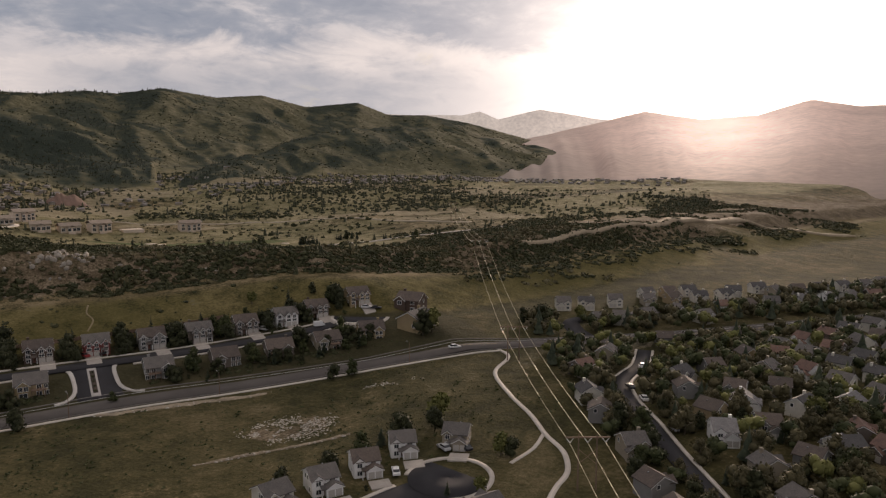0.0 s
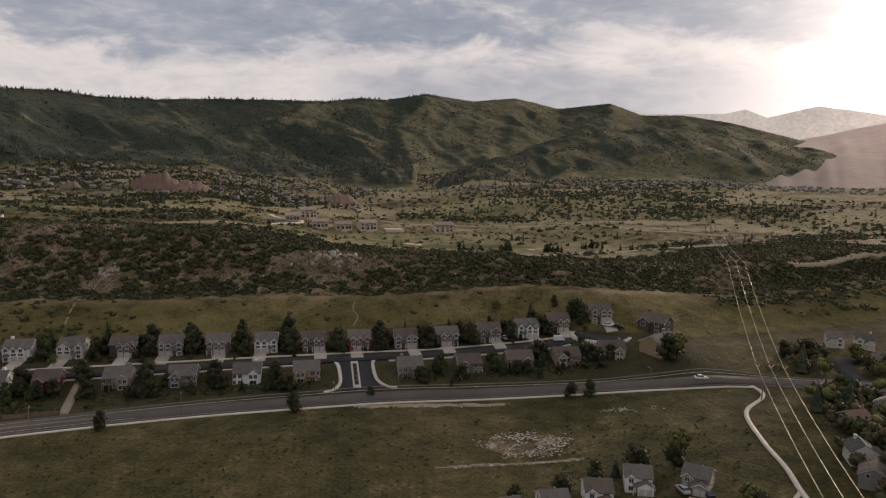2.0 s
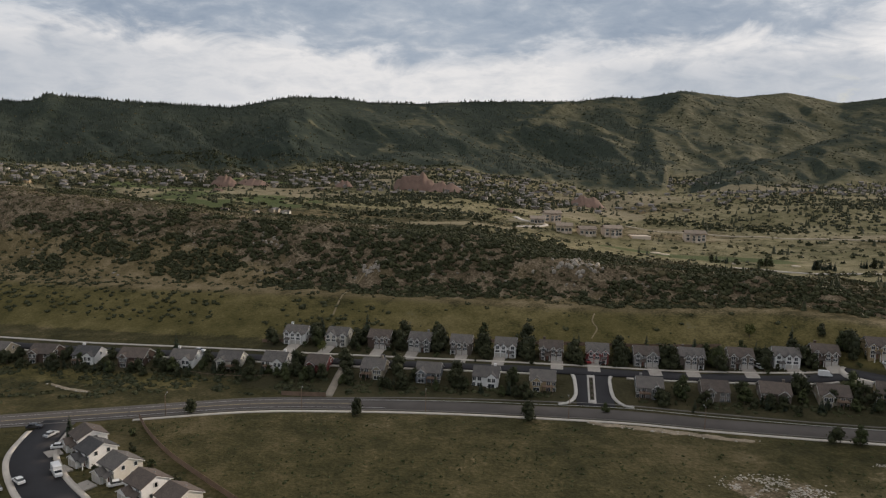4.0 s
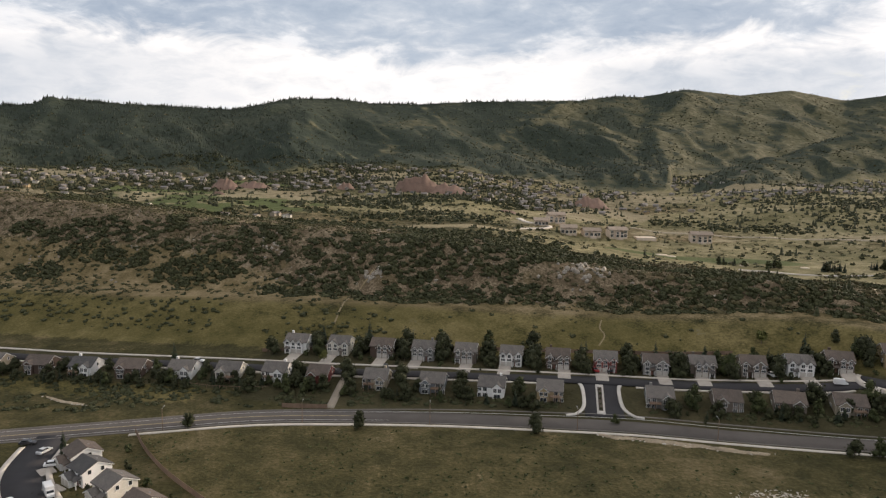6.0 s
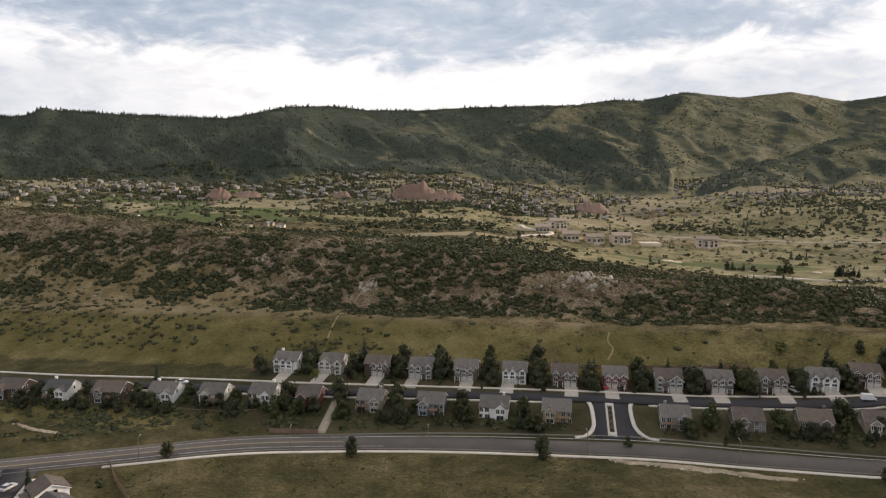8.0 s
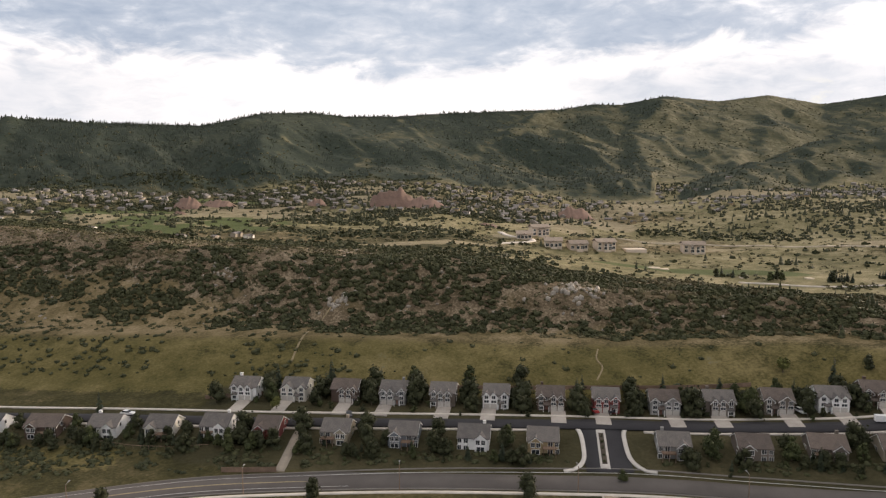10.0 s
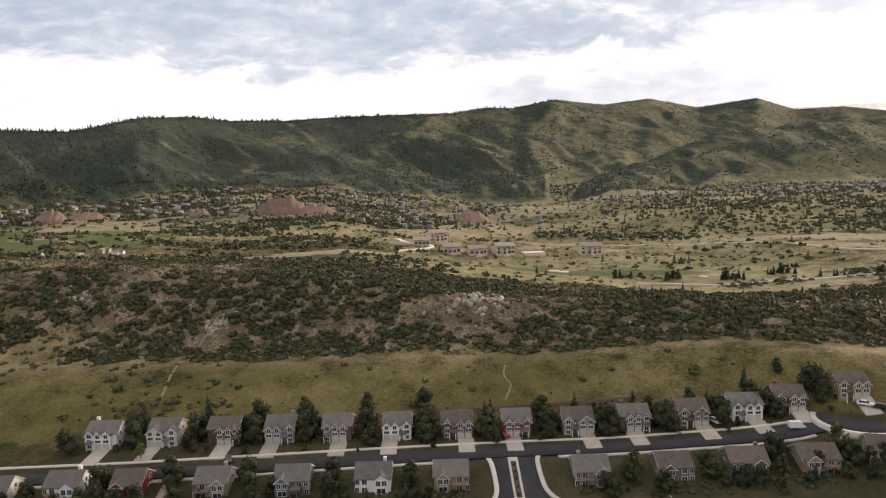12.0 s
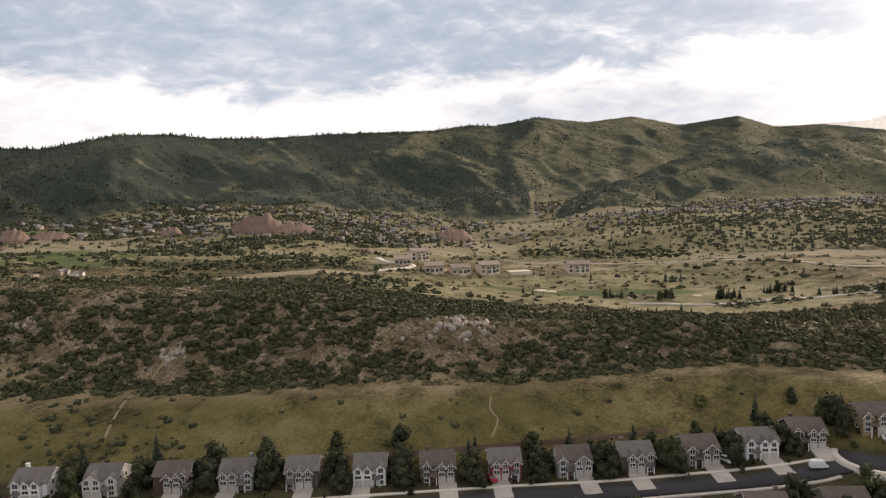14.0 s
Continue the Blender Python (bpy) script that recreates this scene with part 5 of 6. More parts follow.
rng = np.random.default_rng(8)
BUSHES = [bush_template(s, 22, 0.24, 0.82) for s in range(5)]
SMALL_BUSHES = [bush_template(s, 14, 0.24, 0.88) for s in range(20, 24)]
TINY = [bush_template(s, 7, 0.4, 0.78) for s in range(70, 74)]
SPECKS = [bush_template(s, 4, 0.45, 0.8) for s in range(80, 84)]
FIRS = [far_conifer(s) for s in range(5)]
BOULDERS = [boulder(s) for s in range(6)]


def sample(n, x0, x1, y0, y1):
    return rng.uniform(x0, x1, n), rng.uniform(y0, y1, n)


def keep(x, y, chance, low, high):
    ok = rng.uniform(size=len(x)) < chance
    return np.c_[x[ok], y[ok], rng.uniform(low, high, ok.sum())]


# the larger oak thickets of the western face: x, y, half length, half depth
OAKS = ((-202, 398, 17, 7), (-172, 390, 12, 7), (-202, 380, 14, 8), (-175, 370, 11, 6), (-135, 353, 17, 9), (-115, 351, 10, 5), (-106, 374, 8, 11), (-125, 370, 9, 6), (-97, 359, 14, 6), (-69, 335, 19, 10),
        (-50, 348, 12, 5), (-88, 372, 6, 6), (-67, 357, 7, 6), (-23, 321, 17, 9), (-228, 395, 10, 5), (-248, 402, 9, 5), (-155, 396, 7, 10), (-222, 366, 12, 7), (-150, 372, 8, 5))
x, y = sample(36000, -330, 420, 260, 470)
h, v, w, back = plain_ground(x, y)
v = v - brush_edge(x)
patch = fbm(x, y, 30, 3, 71)
belt = np.exp(-((v - 60) / 9) ** 2) * smooth(-110, -50, x)
face = smooth(50, 57, v + 12 * (patch - 0.5)) * (1 - smooth(0.35, 0.9, back))
west = smooth(20, 70, -x)
ragged = 0.5 * (fbm(x, y, 9, 3, 76) - 0.5)
oaks = np.max([1.28 - np.hypot((x - cx) / rx, (y - cy + 0.17 * (x - cx)) / ry) + ragged for cx, cy, rx, ry in OAKS], axis=0)
thicket = np.maximum(smooth(0.0, 0.12, oaks), smooth(0.50, 0.53, fbm(x * 0.62 + 0.25 * y, y * 1.25, 34, 2, 74) - 0.1 * west * (1 - smooth(40, 75, v)) + 0.03 * smooth(60, 85, v) + 0.17 * belt * (1 - west) + 0.02 * smooth(60, 130, x)))
face = np.maximum(face, smooth(0.0, 0.12, oaks)) * (np.hypot(x + 36, (y - 331) * 0.8) > 6.5)
dense = smooth(0.36, 0.48, patch + 0.16 * belt + 0.14 * smooth(70, 160, x) - 0.06 * west)
scatter("thicket", BUSHES, keep(x, y, face * thicket * 0.75, 1.3, 2.6), THICKET, "large dark thickets of scrub oak on the hogback", "scrub", rng)
scatter("brush", BUSHES, keep(x, y, face * dense * (1 - thicket) * (0.20 - 0.09 * west), 0.8, 1.9), BRUSH, "grey-green scrub spread over the hogback", "scrub", rng)
scatter("low_brush", TINY, keep(x, y, face * (1 - thicket) * (0.42 + 0.4 * west), 0.4, 1.15), BRUSH, "low scattered scrub on stony ground", "scrub", rng)
x, y = sample(7600, -330, 300, 262, 390)
v = up_slope(x, y)
some = np.where(x < -25, 0.10 + 0.75 * smooth(0.46, 0.58, fbm(x, y, 22, 2, 5)) + 0.35 * smooth(38, 60, v), 0.03)
scatter("low_brush", SMALL_BUSHES, keep(x, y, ((v > 16) & (v < 60 + brush_edge(x))) * some, 0.5, 1.7), THICKET, "low dark bushes dotted over the grassy slope", "scrub", rng)
x, y = sample(9000, -330, 330, 290, 440)
_, v, w, back = plain_ground(x, y)
knob = np.exp(-((x + 35) ** 2 + (y - 333) ** 2) / 30) + np.exp(-((x - 70) ** 2 + (y - 326) ** 2) / 50) + 0.9 * np.exp(-((x + 92) ** 2 + (y - 360) ** 2) / 60)
scatter("boulders", BOULDERS, keep(x, y, (smooth(52, 66, v) * (1 - smooth(0.2, 0.6, back))) * (0.30 * smooth(0.45, 0.6, fbm(x, y, 18, 3, 91)) + knob), 0.35, 1.3), CRAG, "pale weathered boulders and ledges on the hogback", "rocks", rng, 0.3)
crags = [(-36 + u * 4.0 + rng.normal() * 0.5, 334.5 + abs(u) * 2.4 + rng.normal() * 0.7, rng.uniform(0.6, 1.1) + 0.7 * abs(u)) for u in np.linspace(-1, 1, 22)] + [(70 + rng.normal() * 7, 326 + rng.normal() * 4.5, rng.uniform(0.7, 1.9)) for k in range(46)] + [(-95 + rng.normal() * 4, 365 + rng.normal() * 2, rng.uniform(0.7, 1.4)) for k in range(14)]
scatter("crags", [(v * (0.85, 0.85, 1.35), f) for v, f in BOULDERS], np.array(crags), plain("pale_crag", (0.35, 0.315, 0.265), 0.95, 0.9, 0.4, 0.0, 0.6), "pale crags standing out of the brush", "crags", rng, 0.0)
# pines on the hogback, more of them to the east
x, y = sample(2600, -60, 420, 270, 430)
_, v, w, back = plain_ground(x, y)
scatter("pines", FIRS, keep(x, y, smooth(48, 60, v) * (1 - smooth(0.3, 0.7, back)) * (0.03 + 0.05 * smooth(60, 150, x)), 3.0, 5.0), LEAF_DARK, "scattered dark pines along the hogback", "pines", rng)
scatter("hogback_trees", BUSHES, keep(x, y, smooth(46, 58, v) * (1 - smooth(0.3, 0.7, back)) * 0.45 * smooth(50, 140, x), 2.0, 3.4), LEAF_OLIVE, "round dark trees on the flank of the hogback", "trees", rng)
# brush and trees of the valley
a, r = np.radians(rng.uniform(-38, 62, 30000)), np.sqrt(rng.uniform(380 ** 2, 1000 ** 2, 30000))
x, y = r * np.sin(a), r * np.cos(a)
_, v, w, back = plain_ground(x, y)
az = np.degrees(a)
cover = land(x, y)[1]
open_ground = (back > 0.4) * (1 - np.clip(cover["soil"] + cover["green"], 0, 1))
belts = np.maximum.reduce([blot(x, y, -45, 588, 95, 40, 0.25), blot(x, y, 290, 652, 110, 26, -0.45), blot(x, y, 60, 720, 70, 22), blot(x, y, 150, 655, 50, 16), (0.9 - 0.75 * smooth(4, 12, az)) * smooth(0.50, 0.56, fbm(x * 0.4, y, 60, 3, 36)), blot(x, y, -230, 500, 120, 60), blot(x, y, -300, 440, 90, 60)])
scatter("valley_thicket", TINY, keep(x, y, open_ground * belts * smooth(0.36, 0.46, fbm(x * 0.5, y, 30, 3, 37)) * 0.85, 1.5, 3.0), THICKET, "dark belts of scrub oak across the valley", "scrub", rng)
scatter("valley_brush", TINY, keep(x, y, open_ground * (1 - 0.7 * belts) * (1 - 0.5 * smooth(6, 14, az)) * (0.10 + 0.45 * smooth(0.46, 0.56, fbm(x * 0.35, y, 44, 3, 33))), 0.6, 1.6), BRUSH, "low brush across the valley floor", "scrub", rng)
a, r = np.radians(rng.uniform(-38, 62, 34000)), np.sqrt(rng.uniform(560 ** 2, 1260 ** 2, 34000))
x, y = r * np.sin(a), r * np.cos(a)
_, v, w, back = plain_ground(x, y)
az = np.degrees(a)
cover = land(x, y)[1]
level = (cover["hill"] < 0.3) * (1 - np.clip(0.6 * cover["green"] + 0.85 * cover["soil"], 0, 0.85))
town = (0.35 + 0.65 * smooth(0.36, 0.44, fbm(x, y, 150, 2, 67))) * (r > np.interp(az, [-40, -10, 5, 14, 30, 62], [560, 640, 735, 730, 700, 640]))
grove = 0.16 + 0.3 * smooth(2, -8, az) + 0.8 * smooth(0.42, 0.52, fbm(x * 0.6, y, 48, 3, 35))
scatter("valley_trees", [(v * (1, 1, 1.5), f) for v, f in (bush_template(s, 8, 0.34, 0.85) for s in range(40, 44))], keep(x, y, level * (r < np.minimum(0.64 * np.interp(az, MAIN[0], MAIN[2]), np.interp(az, [38, 46], [2000, 880]))) * (0.006 + 0.03 * (az < 4) + town * grove * (1 - 0.35 * smooth(6, 16, az))), 1.2, 2.7), FAR_LEAF, "round dark trees among the far houses", "trees", rng)
scatter("valley_pines", FIRS, keep(x, y, level * (r < np.minimum(0.64 * np.interp(az, MAIN[0], MAIN[2]), np.interp(az, [38, 46], [2000, 880]))) * (0.01 + 0.10 * town), 3.5, 7.0), FAR_LEAF, "dark pines among the far houses", "pines", rng)
# woods on the mountains
a = np.radians(rng.uniform(-40, 75, 60000))
r = rng.uniform(880, 2650, 60000)
x, y = r * np.sin(a), r * np.cos(a)
az = np.degrees(a)
crest = np.interp(az, MAIN[0], MAIN[2])
s = r / crest
here, aside = land(x, y), land(x + 12 * np.cos(a), y - 12 * np.sin(a))[0]
side = (aside - here[0]) / 12
wooded = here[1]["hill"] * (0.62 - 0.3 * here[1]["spine"] + 1.0 * side + 1.2 * (fbm(x, y, 120, 4, 52) - 0.5) + 0.6 * smooth(2, 18, -az) - 0.25 * smooth(15, 35, az))
scatter("mountain_woods", FIRS, keep(x, y, (r < np.interp(az, [40, 50], [2700, 900])) * (0.02 + 0.88 * smooth(0.42, 0.8, wooded)) * here[1]["hill"] * (s < 1.03), 2.8, 5.4), FOREST, "dark conifer woods over the mountain slopes", "woods", rng)
scatter("mountain_scrub", SPECKS, keep(x, y, (s < 1.0) * here[1]["hill"] * smooth(0.40, 0.56, fbm(x, y, 45, 4, 58)) * (0.25 + 0.4 * smooth(-6, 10, az)), 1.0, 2.5), FAR_LEAF, "dark patches of scrub on the mountain slopes", "scrub", rng)
scatter("mountain_brush", SPECKS, keep(x, y, (s < 1.03) * here[1]["hill"] * (0.07 + 0.05 * smooth(-6, 8, az)), 1.0, 2.2), BRUSH, "scrub on the open mountain slopes", "scrub", rng)
a = np.radians(np.r_[rng.uniform(-36, 16, 900), rng.uniform(16, 40, 60)])
crest = np.interp(np.degrees(a), MAIN[0], MAIN[2]) * rng.uniform(0.985, 1.0, len(a))
scatter("ridge_pines", FIRS, np.c_[crest * np.sin(a), crest * np.cos(a), np.where(np.degrees(a) < 18, rng.uniform(0, 1, len(a)) ** 1.6 * 5.0 + 2.4, rng.uniform(2, 4.5, len(a)))], FOREST, "row of dark pines along the mountain crest", "pines", rng)
x, y = sample(17000, 190, 760, 190, 430)
_, v, w, back = plain_ground(x, y)
clump = fbm(x * 0.6, y * 1.3, 36, 3, 17)
upper = smooth(215, 250, y) * (1 - smooth(268, 282, y))
scatter("east_thicket", SMALL_BUSHES, keep(x, y, (v > 4) * (x > 240) * (y < 420) * smooth(0.515, 0.565, clump + 0.14 * upper * (x > 300) + 0.05 * (v > 40) * (x > 300)) * 0.5, 1.1, 2.6), THICKET, "dark clumps of scrub oak on the eastern slope", "scrub", rng)
scatter("east_brush", TINY, keep(x, y, (v > 8) * (x > 235) * smooth(0.42, 0.55, clump) * 0.45, 0.7, 2.0), BRUSH, "brush on the open eastern slopes", "scrub", rng)
# meadow tufts and pale stones
x, y = sample(6500, -110, 160, 110, 212)
d_road = np.min(np.hypot(x[:, None] - MAIN_ROAD[::4, 0], y[:, None] - MAIN_ROAD[::4, 1]), axis=1)
scatter("meadow_tufts", TINY, keep(x, y, (d_road > 11) * (0.14 + 0.5 * smooth(0.46, 0.58, fbm(x, y, 16, 3, 81))), 0.18, 0.6), LEAF_MID, "rough tufts of weeds in the meadow", "weeds", rng, 0.2)
x, y = sample(19000, 55, 150, 130, 185)
stony = stone_field(x, y)
scatter("meadow_stones", BOULDERS, keep(x, y, smooth(0.2, 0.7, stony) * smooth(0.36, 0.5, fbm(x, y, 5, 3, 19)), 0.14, 0.46), STONE, "pale broken stones lying in the meadow", "stones", rng, 0.3)

scatter("yard_shrubs", SMALL_BUSHES, yard_shrubs(), THICKET, "dark shrubs banked up behind the lower row", "shrubs", rng)

# the farther trees of the estate, as one
def far_crown(seed):
    """A light broadleaf crown, one metre high."""
    r = np.random.default_rng(300 + seed)
    vs, fs, n = [], [], 0
    for k in range(5):
        c = np.array((r.uniform(-0.2, 0.2), r.uniform(-0.2, 0.2), r.uniform(0.35, 0.75)))
        d = r.normal(size=(14, 3))
        d /= np.linalg.norm(d, axis=1)[:, None]
        sprays, quad = card_quads(r, c + d * 0.23, 0.055)
        for v, f in ((ICO1[0] * r.uniform(0.16, 0.24) + c, ICO1[1]), (sprays, np.vstack([quad[:, :3], quad[:, (0, 2, 3)]]))):
            vs.append(v)
            fs.append(f + n)
            n += len(v)
    return np.vstack(vs), np.vstack(fs)


def conifer_shape(seed):
    return far_conifer(60 + seed, 7, 8)


for kinds, mat, label in ((("broad", "tall"), LEAF_MID, "dark leafy trees crowding the far estate"), (("olive",), LEAF_OLIVE, "olive-brown trees crowding the far estate"), (("light",), LEAF_LIGHT, "yellow-green trees in the far estate"), (("conifer",), NEEDLE, "dark spruces in the far estate")):
    spots = np.array([(x, y, h) for k, x, y, h in far_trees if k in kinds])
    shapes = [conifer_shape(n) for n in range(3)] if kinds[0] == "conifer" else [far_crown(n) for n in range(4)]
    scatter("estate_trees", shapes, spots, mat, label, "trees", rng, 0.0)

# ---------------------------------------------------------------- far settlement and landmarks
def small_house_meshes(n):
    r = random.Random(900 + n)
    w, d, e, rise = r.uniform(12, 18), r.uniform(9, 12), r.uniform(3.2, 5.6), r.uniform(1.8, 3)
    out = []
    for name, bm, mat in (("wall", extruded(gabled(d / 2, -4, e, rise), -w / 2, w / 2, "x"), list(WALLS.values())[(2, 5, 3, 1, 2, 8)[n % 6]]),
                          ("roof", extruded(vee(d / 2, e, rise, 0.6, 0.3), -w / 2 - 0.5, w / 2 + 0.5, "x"), ROOFS[n % 3] if n % 2 else plain("pale_roof", (0.175, 0.16, 0.15), 0.8, 0.8, 0.3)),
                          ("wing", extruded(gabled(w * 0.2, -4, e, rise * 0.8, w * 0.2), -d / 2 - 3.5, 0.0, "y"), list(WALLS.values())[(2, 5, 3, 1, 2, 8)[n % 6]]),
                          ("wing_roof", extruded(vee(w * 0.2, e + 0.03, rise * 0.8, 0.5, 0.3, w * 0.2), -d / 2 - 4.0, 0.0, "y"), ROOFS[n % 3])):
        me = bpy.data.meshes.new(name)
        bm.to_mesh(me)
        bm.free()
        me.materials.append(mat)
        out.append(me)
    return out, (w, d, e)


FAR_HOUSES = [small_house_meshes(n) for n in range(8)]


def far_house(x, y, rz, n, size=1.0):
    meshes, (w, d, e) = FAR_HOUSES[n]
    h = thing("far_house", x, y, ground_z(x, y), rz, "distant " + ("pale" if n % 2 == 0 else "brown-roofed") + " house among trees in the valley", "house", "houses of the far settlement", size)
    for me in meshes:
        piece(me.name.split(".")[0], me, h)


vr = random.Random(31)
spots = []
far_rng = np.random.default_rng(31)
az = far_rng.uniform(-38, 60, 3600)
edge = 0.62 * np.interp(az, MAIN[0], MAIN[2])
r = far_rng.uniform(np.maximum(np.interp(az, [-40, 5, 14, 60], [730, 740, 690, 640]), edge - 420), edge)
x, y = r * np.sin(np.radians(az)), r * np.cos(np.radians(az))
cover = land(x, y)[1]
good = ((fbm(x, y, 150, 2, 67) > 0.40) | (far_rng.uniform(size=len(x)) < 0.4)) & (cover["hill"] < 0.15) & (cover["green"] < 0.3) & (cover["soil"] < 0.5)
for px, py in zip(x[good], y[good]):
    if len(spots) < 900 and min([math.hypot(px - a, py - b) for a, b in spots] + [99]) > 12.5:
        spots.append((float(px), float(py)))
spots = [(-142.0, 515.0), (-122.0, 526.0), (-132.0, 532.0), (-168.0, 522.0), (-236.0, 520.0), (-262.0, 470.0), (-205.0, 470.0), (466.0, 1080.0), (395.0, 985.0), (380.0, 990.0)] + spots
for px, py in spots[:140]:
    far_house(px, py, vr.uniform(-30, 30) + (0 if vr.random() < 0.6 else 90), vr.randrange(8), vr.uniform(0.34, 0.5))


def distant_roofs(places):
    """The rest of the settlement, as one: gabled boxes with roofs."""
    walls, roofs = Soup(), Soup()
    zs = heights(places)
    for (x, y), z in zip(places, zs):
        w, d, e, r = vr.uniform(2.4, 4), vr.uniform(2.0, 2.8), vr.uniform(1.4, 2.4), vr.uniform(0.7, 1.2)
        a = radians(vr.choice((0, 90)) + vr.uniform(-30, 30))
        v = np.array([(-w, -d, -2), (w, -d, -2), (w, d, -2), (-w, d, -2), (-w, -d, e), (w, -d, e), (w, d, e), (-w, d, e), (-w, 0, e + r), (w, 0, e + r)])
        o = np.array([(-w - .4, -d - .5, e - .2), (w + .4, -d - .5, e - .2), (w + .4, 0, e + r + .2), (-w - .4, 0, e + r + .2), (w + .4, d + .5, e - .2), (-w - .4, d + .5, e - .2)])
        turn = np.array(((math.cos(a), math.sin(a), 0), (-math.sin(a), math.cos(a), 0), (0, 0, 1)))
        walls.add(v @ turn + (x, y, z), np.array(((0, 1, 5, 4), (1, 2, 6, 5), (2, 3, 7, 6), (3, 0, 4, 7), (5, 6, 9, 9), (7, 4, 8, 8))))
        roofs.add(o @ turn + (x, y, z), np.array(((0, 1, 2, 3), (3, 2, 4, 5))))
    n = sum(len(f) for f in walls.f4)
    walls.add(np.vstack(roofs.v), np.vstack(roofs.f4))
    me = walls.mesh("distant_houses", plain("far_stucco", (0.27, 0.245, 0.21), 0.9, 0.3, 0.3))
    me.materials.append(plain("pale_roof", (0.175, 0.16, 0.15), 0.8, 0.8, 0.3))
    me.polygons.foreach_set("material_index", (np.arange(len(me.polygons)) >= n).astype(np.int32))
    tagged(new("distant_houses", me), "pale distant houses packed among the valley trees", "houses", kind="stuff")


distant_roofs(np.array(spots[140:]))
TILES = plain("tan_tiles", (0.30, 0.24, 0.185), 0.85, 1.0, 0.3)
STUCCO = plain("tan_stucco", (0.60, 0.50, 0.40), 0.9, 0.6, 0.2)
for x, y, w, hgt, rz in ((86, 603, 12, 4.2, -5), (102, 624, 15, 7.4, 8), (105, 574, 13, 5, -6), (124, 573, 14, 4.6, 3), (146, 575, 15, 6.6, 5), (170, 574, 16, 1.8, 0), (219, 580, 17, 6.8, -8)):
    m = thing("mansion", x, y, ground_z(x, y), rz, "large tan stucco house on the valley rim, partly built" if hgt > 3 else "low tan foundation of a house being built", "house", "large houses on the valley rim")
    part("wall", boxes((-w / 2, w / 2, -6, 6, -5, hgt)), STUCCO, m)
    if hgt > 3:
        part("wing", boxes((-w * 0.18, w * 0.18, -9, -6, -5, hgt * 0.8)), STUCCO, m)
        part("roof", extruded(vee(6, hgt, 2.0, 0.9, 0.35), -w / 2 - 0.8, w / 2 + 0.8, "x"), TILES, m, "low tan tiled roof")
        part("wing_roof", extruded(vee(w * 0.18, hgt * 0.8, 1.4, 0.6, 0.3), -9.6, -4, "y"), TILES, m)
        for i in range(4):
            wx = -w / 2 + w * (i + 0.5) / 4
            out = 9 if abs(wx) < w * 0.18 else 6
            window(m, wx, -out - 0.02, 0.8, 2.2, 2.2)
            if hgt > 6.5:
                window(m, wx, -out - 0.02, 4.0 if out == 6 else 3.4, 1.9, 1.7)


def red_fin(x, y, width, height, depth, rz, seed):
    """A tilted fin of layered red sandstone."""
    r = np.random.default_rng(seed)
    nx, ny = 40, 14
    u, v = np.meshgrid(np.linspace(-1, 1, nx), np.linspace(-1, 1, ny), indexing="ij")
    crest = (1 - np.abs(u) ** 2.2) * (0.62 + 0.55 * fbm(u * 30 + seed * 7, 0 * u, 9, 3, seed, True))
    cut = np.where(v > 0.25, 1 - (v - 0.25) / 0.75, (v + 1) / 1.25) ** 0.75
    z = height * crest * cut * (0.9 + 0.25 * fbm(u * 22, v * 9, 3, 3, seed + 5)) - 2.5
    p = np.stack([u * width / 2, v * depth / 2, z], -1).reshape(-1, 3)
    i, j = np.meshgrid(np.arange(nx - 1), np.arange(ny - 1), indexing="ij")
    q = np.stack([i * ny + j, (i + 1) * ny + j, (i + 1) * ny + j + 1, i * ny + j + 1], -1).reshape(-1, 4)
    ob = quads_object("rock_fin", p, q, REDROCK)
    ob.matrix_basis = pose(x, y, ground_z(x, y), 0, 0, rz)
    return tagged(ob, "jagged fin of red sandstone rising from the valley", "rock", "red rock fins")


for n, (x, y, w, h, d, rz) in enumerate(((-30, 778, 58, 21, 26, 2), (4, 772, 46, 12, 24, -6), (168, 792, 46, 14, 24, 0), (62, 678, 26, 5, 16, 5), (-240, 752, 34, 13, 24, 4), (-212, 764, 40, 10, 24, 0), (-230, 700, 16, 6, 14, 0), (-112, 782, 24, 9, 18, 6))):
    red_fin(x, y, w, h, d, rz, n)

# trees on the golf fairway, in small clumps
for x, y, count in ((192, 472, 3), (203, 466, 2), (219, 449, 4), (251, 440, 5), (256, 437, 4), (286, 441, 3), (291, 439, 3), (296, 436, 1), (300, 423, 1), (308, 415, 3), (150, 490, 2), (330, 404, 2), (345, 395, 2)):
    for k in range(count):
        plant(vr.choice(("conifer", "tall", "conifer")), x + vr.uniform(-4, 4), y + vr.uniform(-3, 3), vr.uniform(4.5, 7.5), "fairway trees")
GRAVEL = plain("gravel", (0.38, 0.33, 0.25), 0.95, 0.5, 0.2)
strip("footpath", curve_points([(196, 446), (226, 426), (250, 422), (273, 421), (313, 411), (360, 400), (420, 392)], 3), 1.2, -1.2, 0.5, CONCRETE, "pale gravel cart path along the fairway", "footpath", 2)
strip("track", curve_points([(176, 645), (208, 634), (262, 607), (319, 577), (352, 530), (372, 478), (420, 440)], 3), 1.6, -1.6, 0.6, GRAVEL, "pale dirt track across the valley", "track", 2)
strip("track", curve_points([(70, 640), (76, 613), (92, 596), (84, 580), (60, 560)], 2), 2.4, -2.4, 0.5, CONCRETE, "pale concrete road curving among new houses", "track", 2)
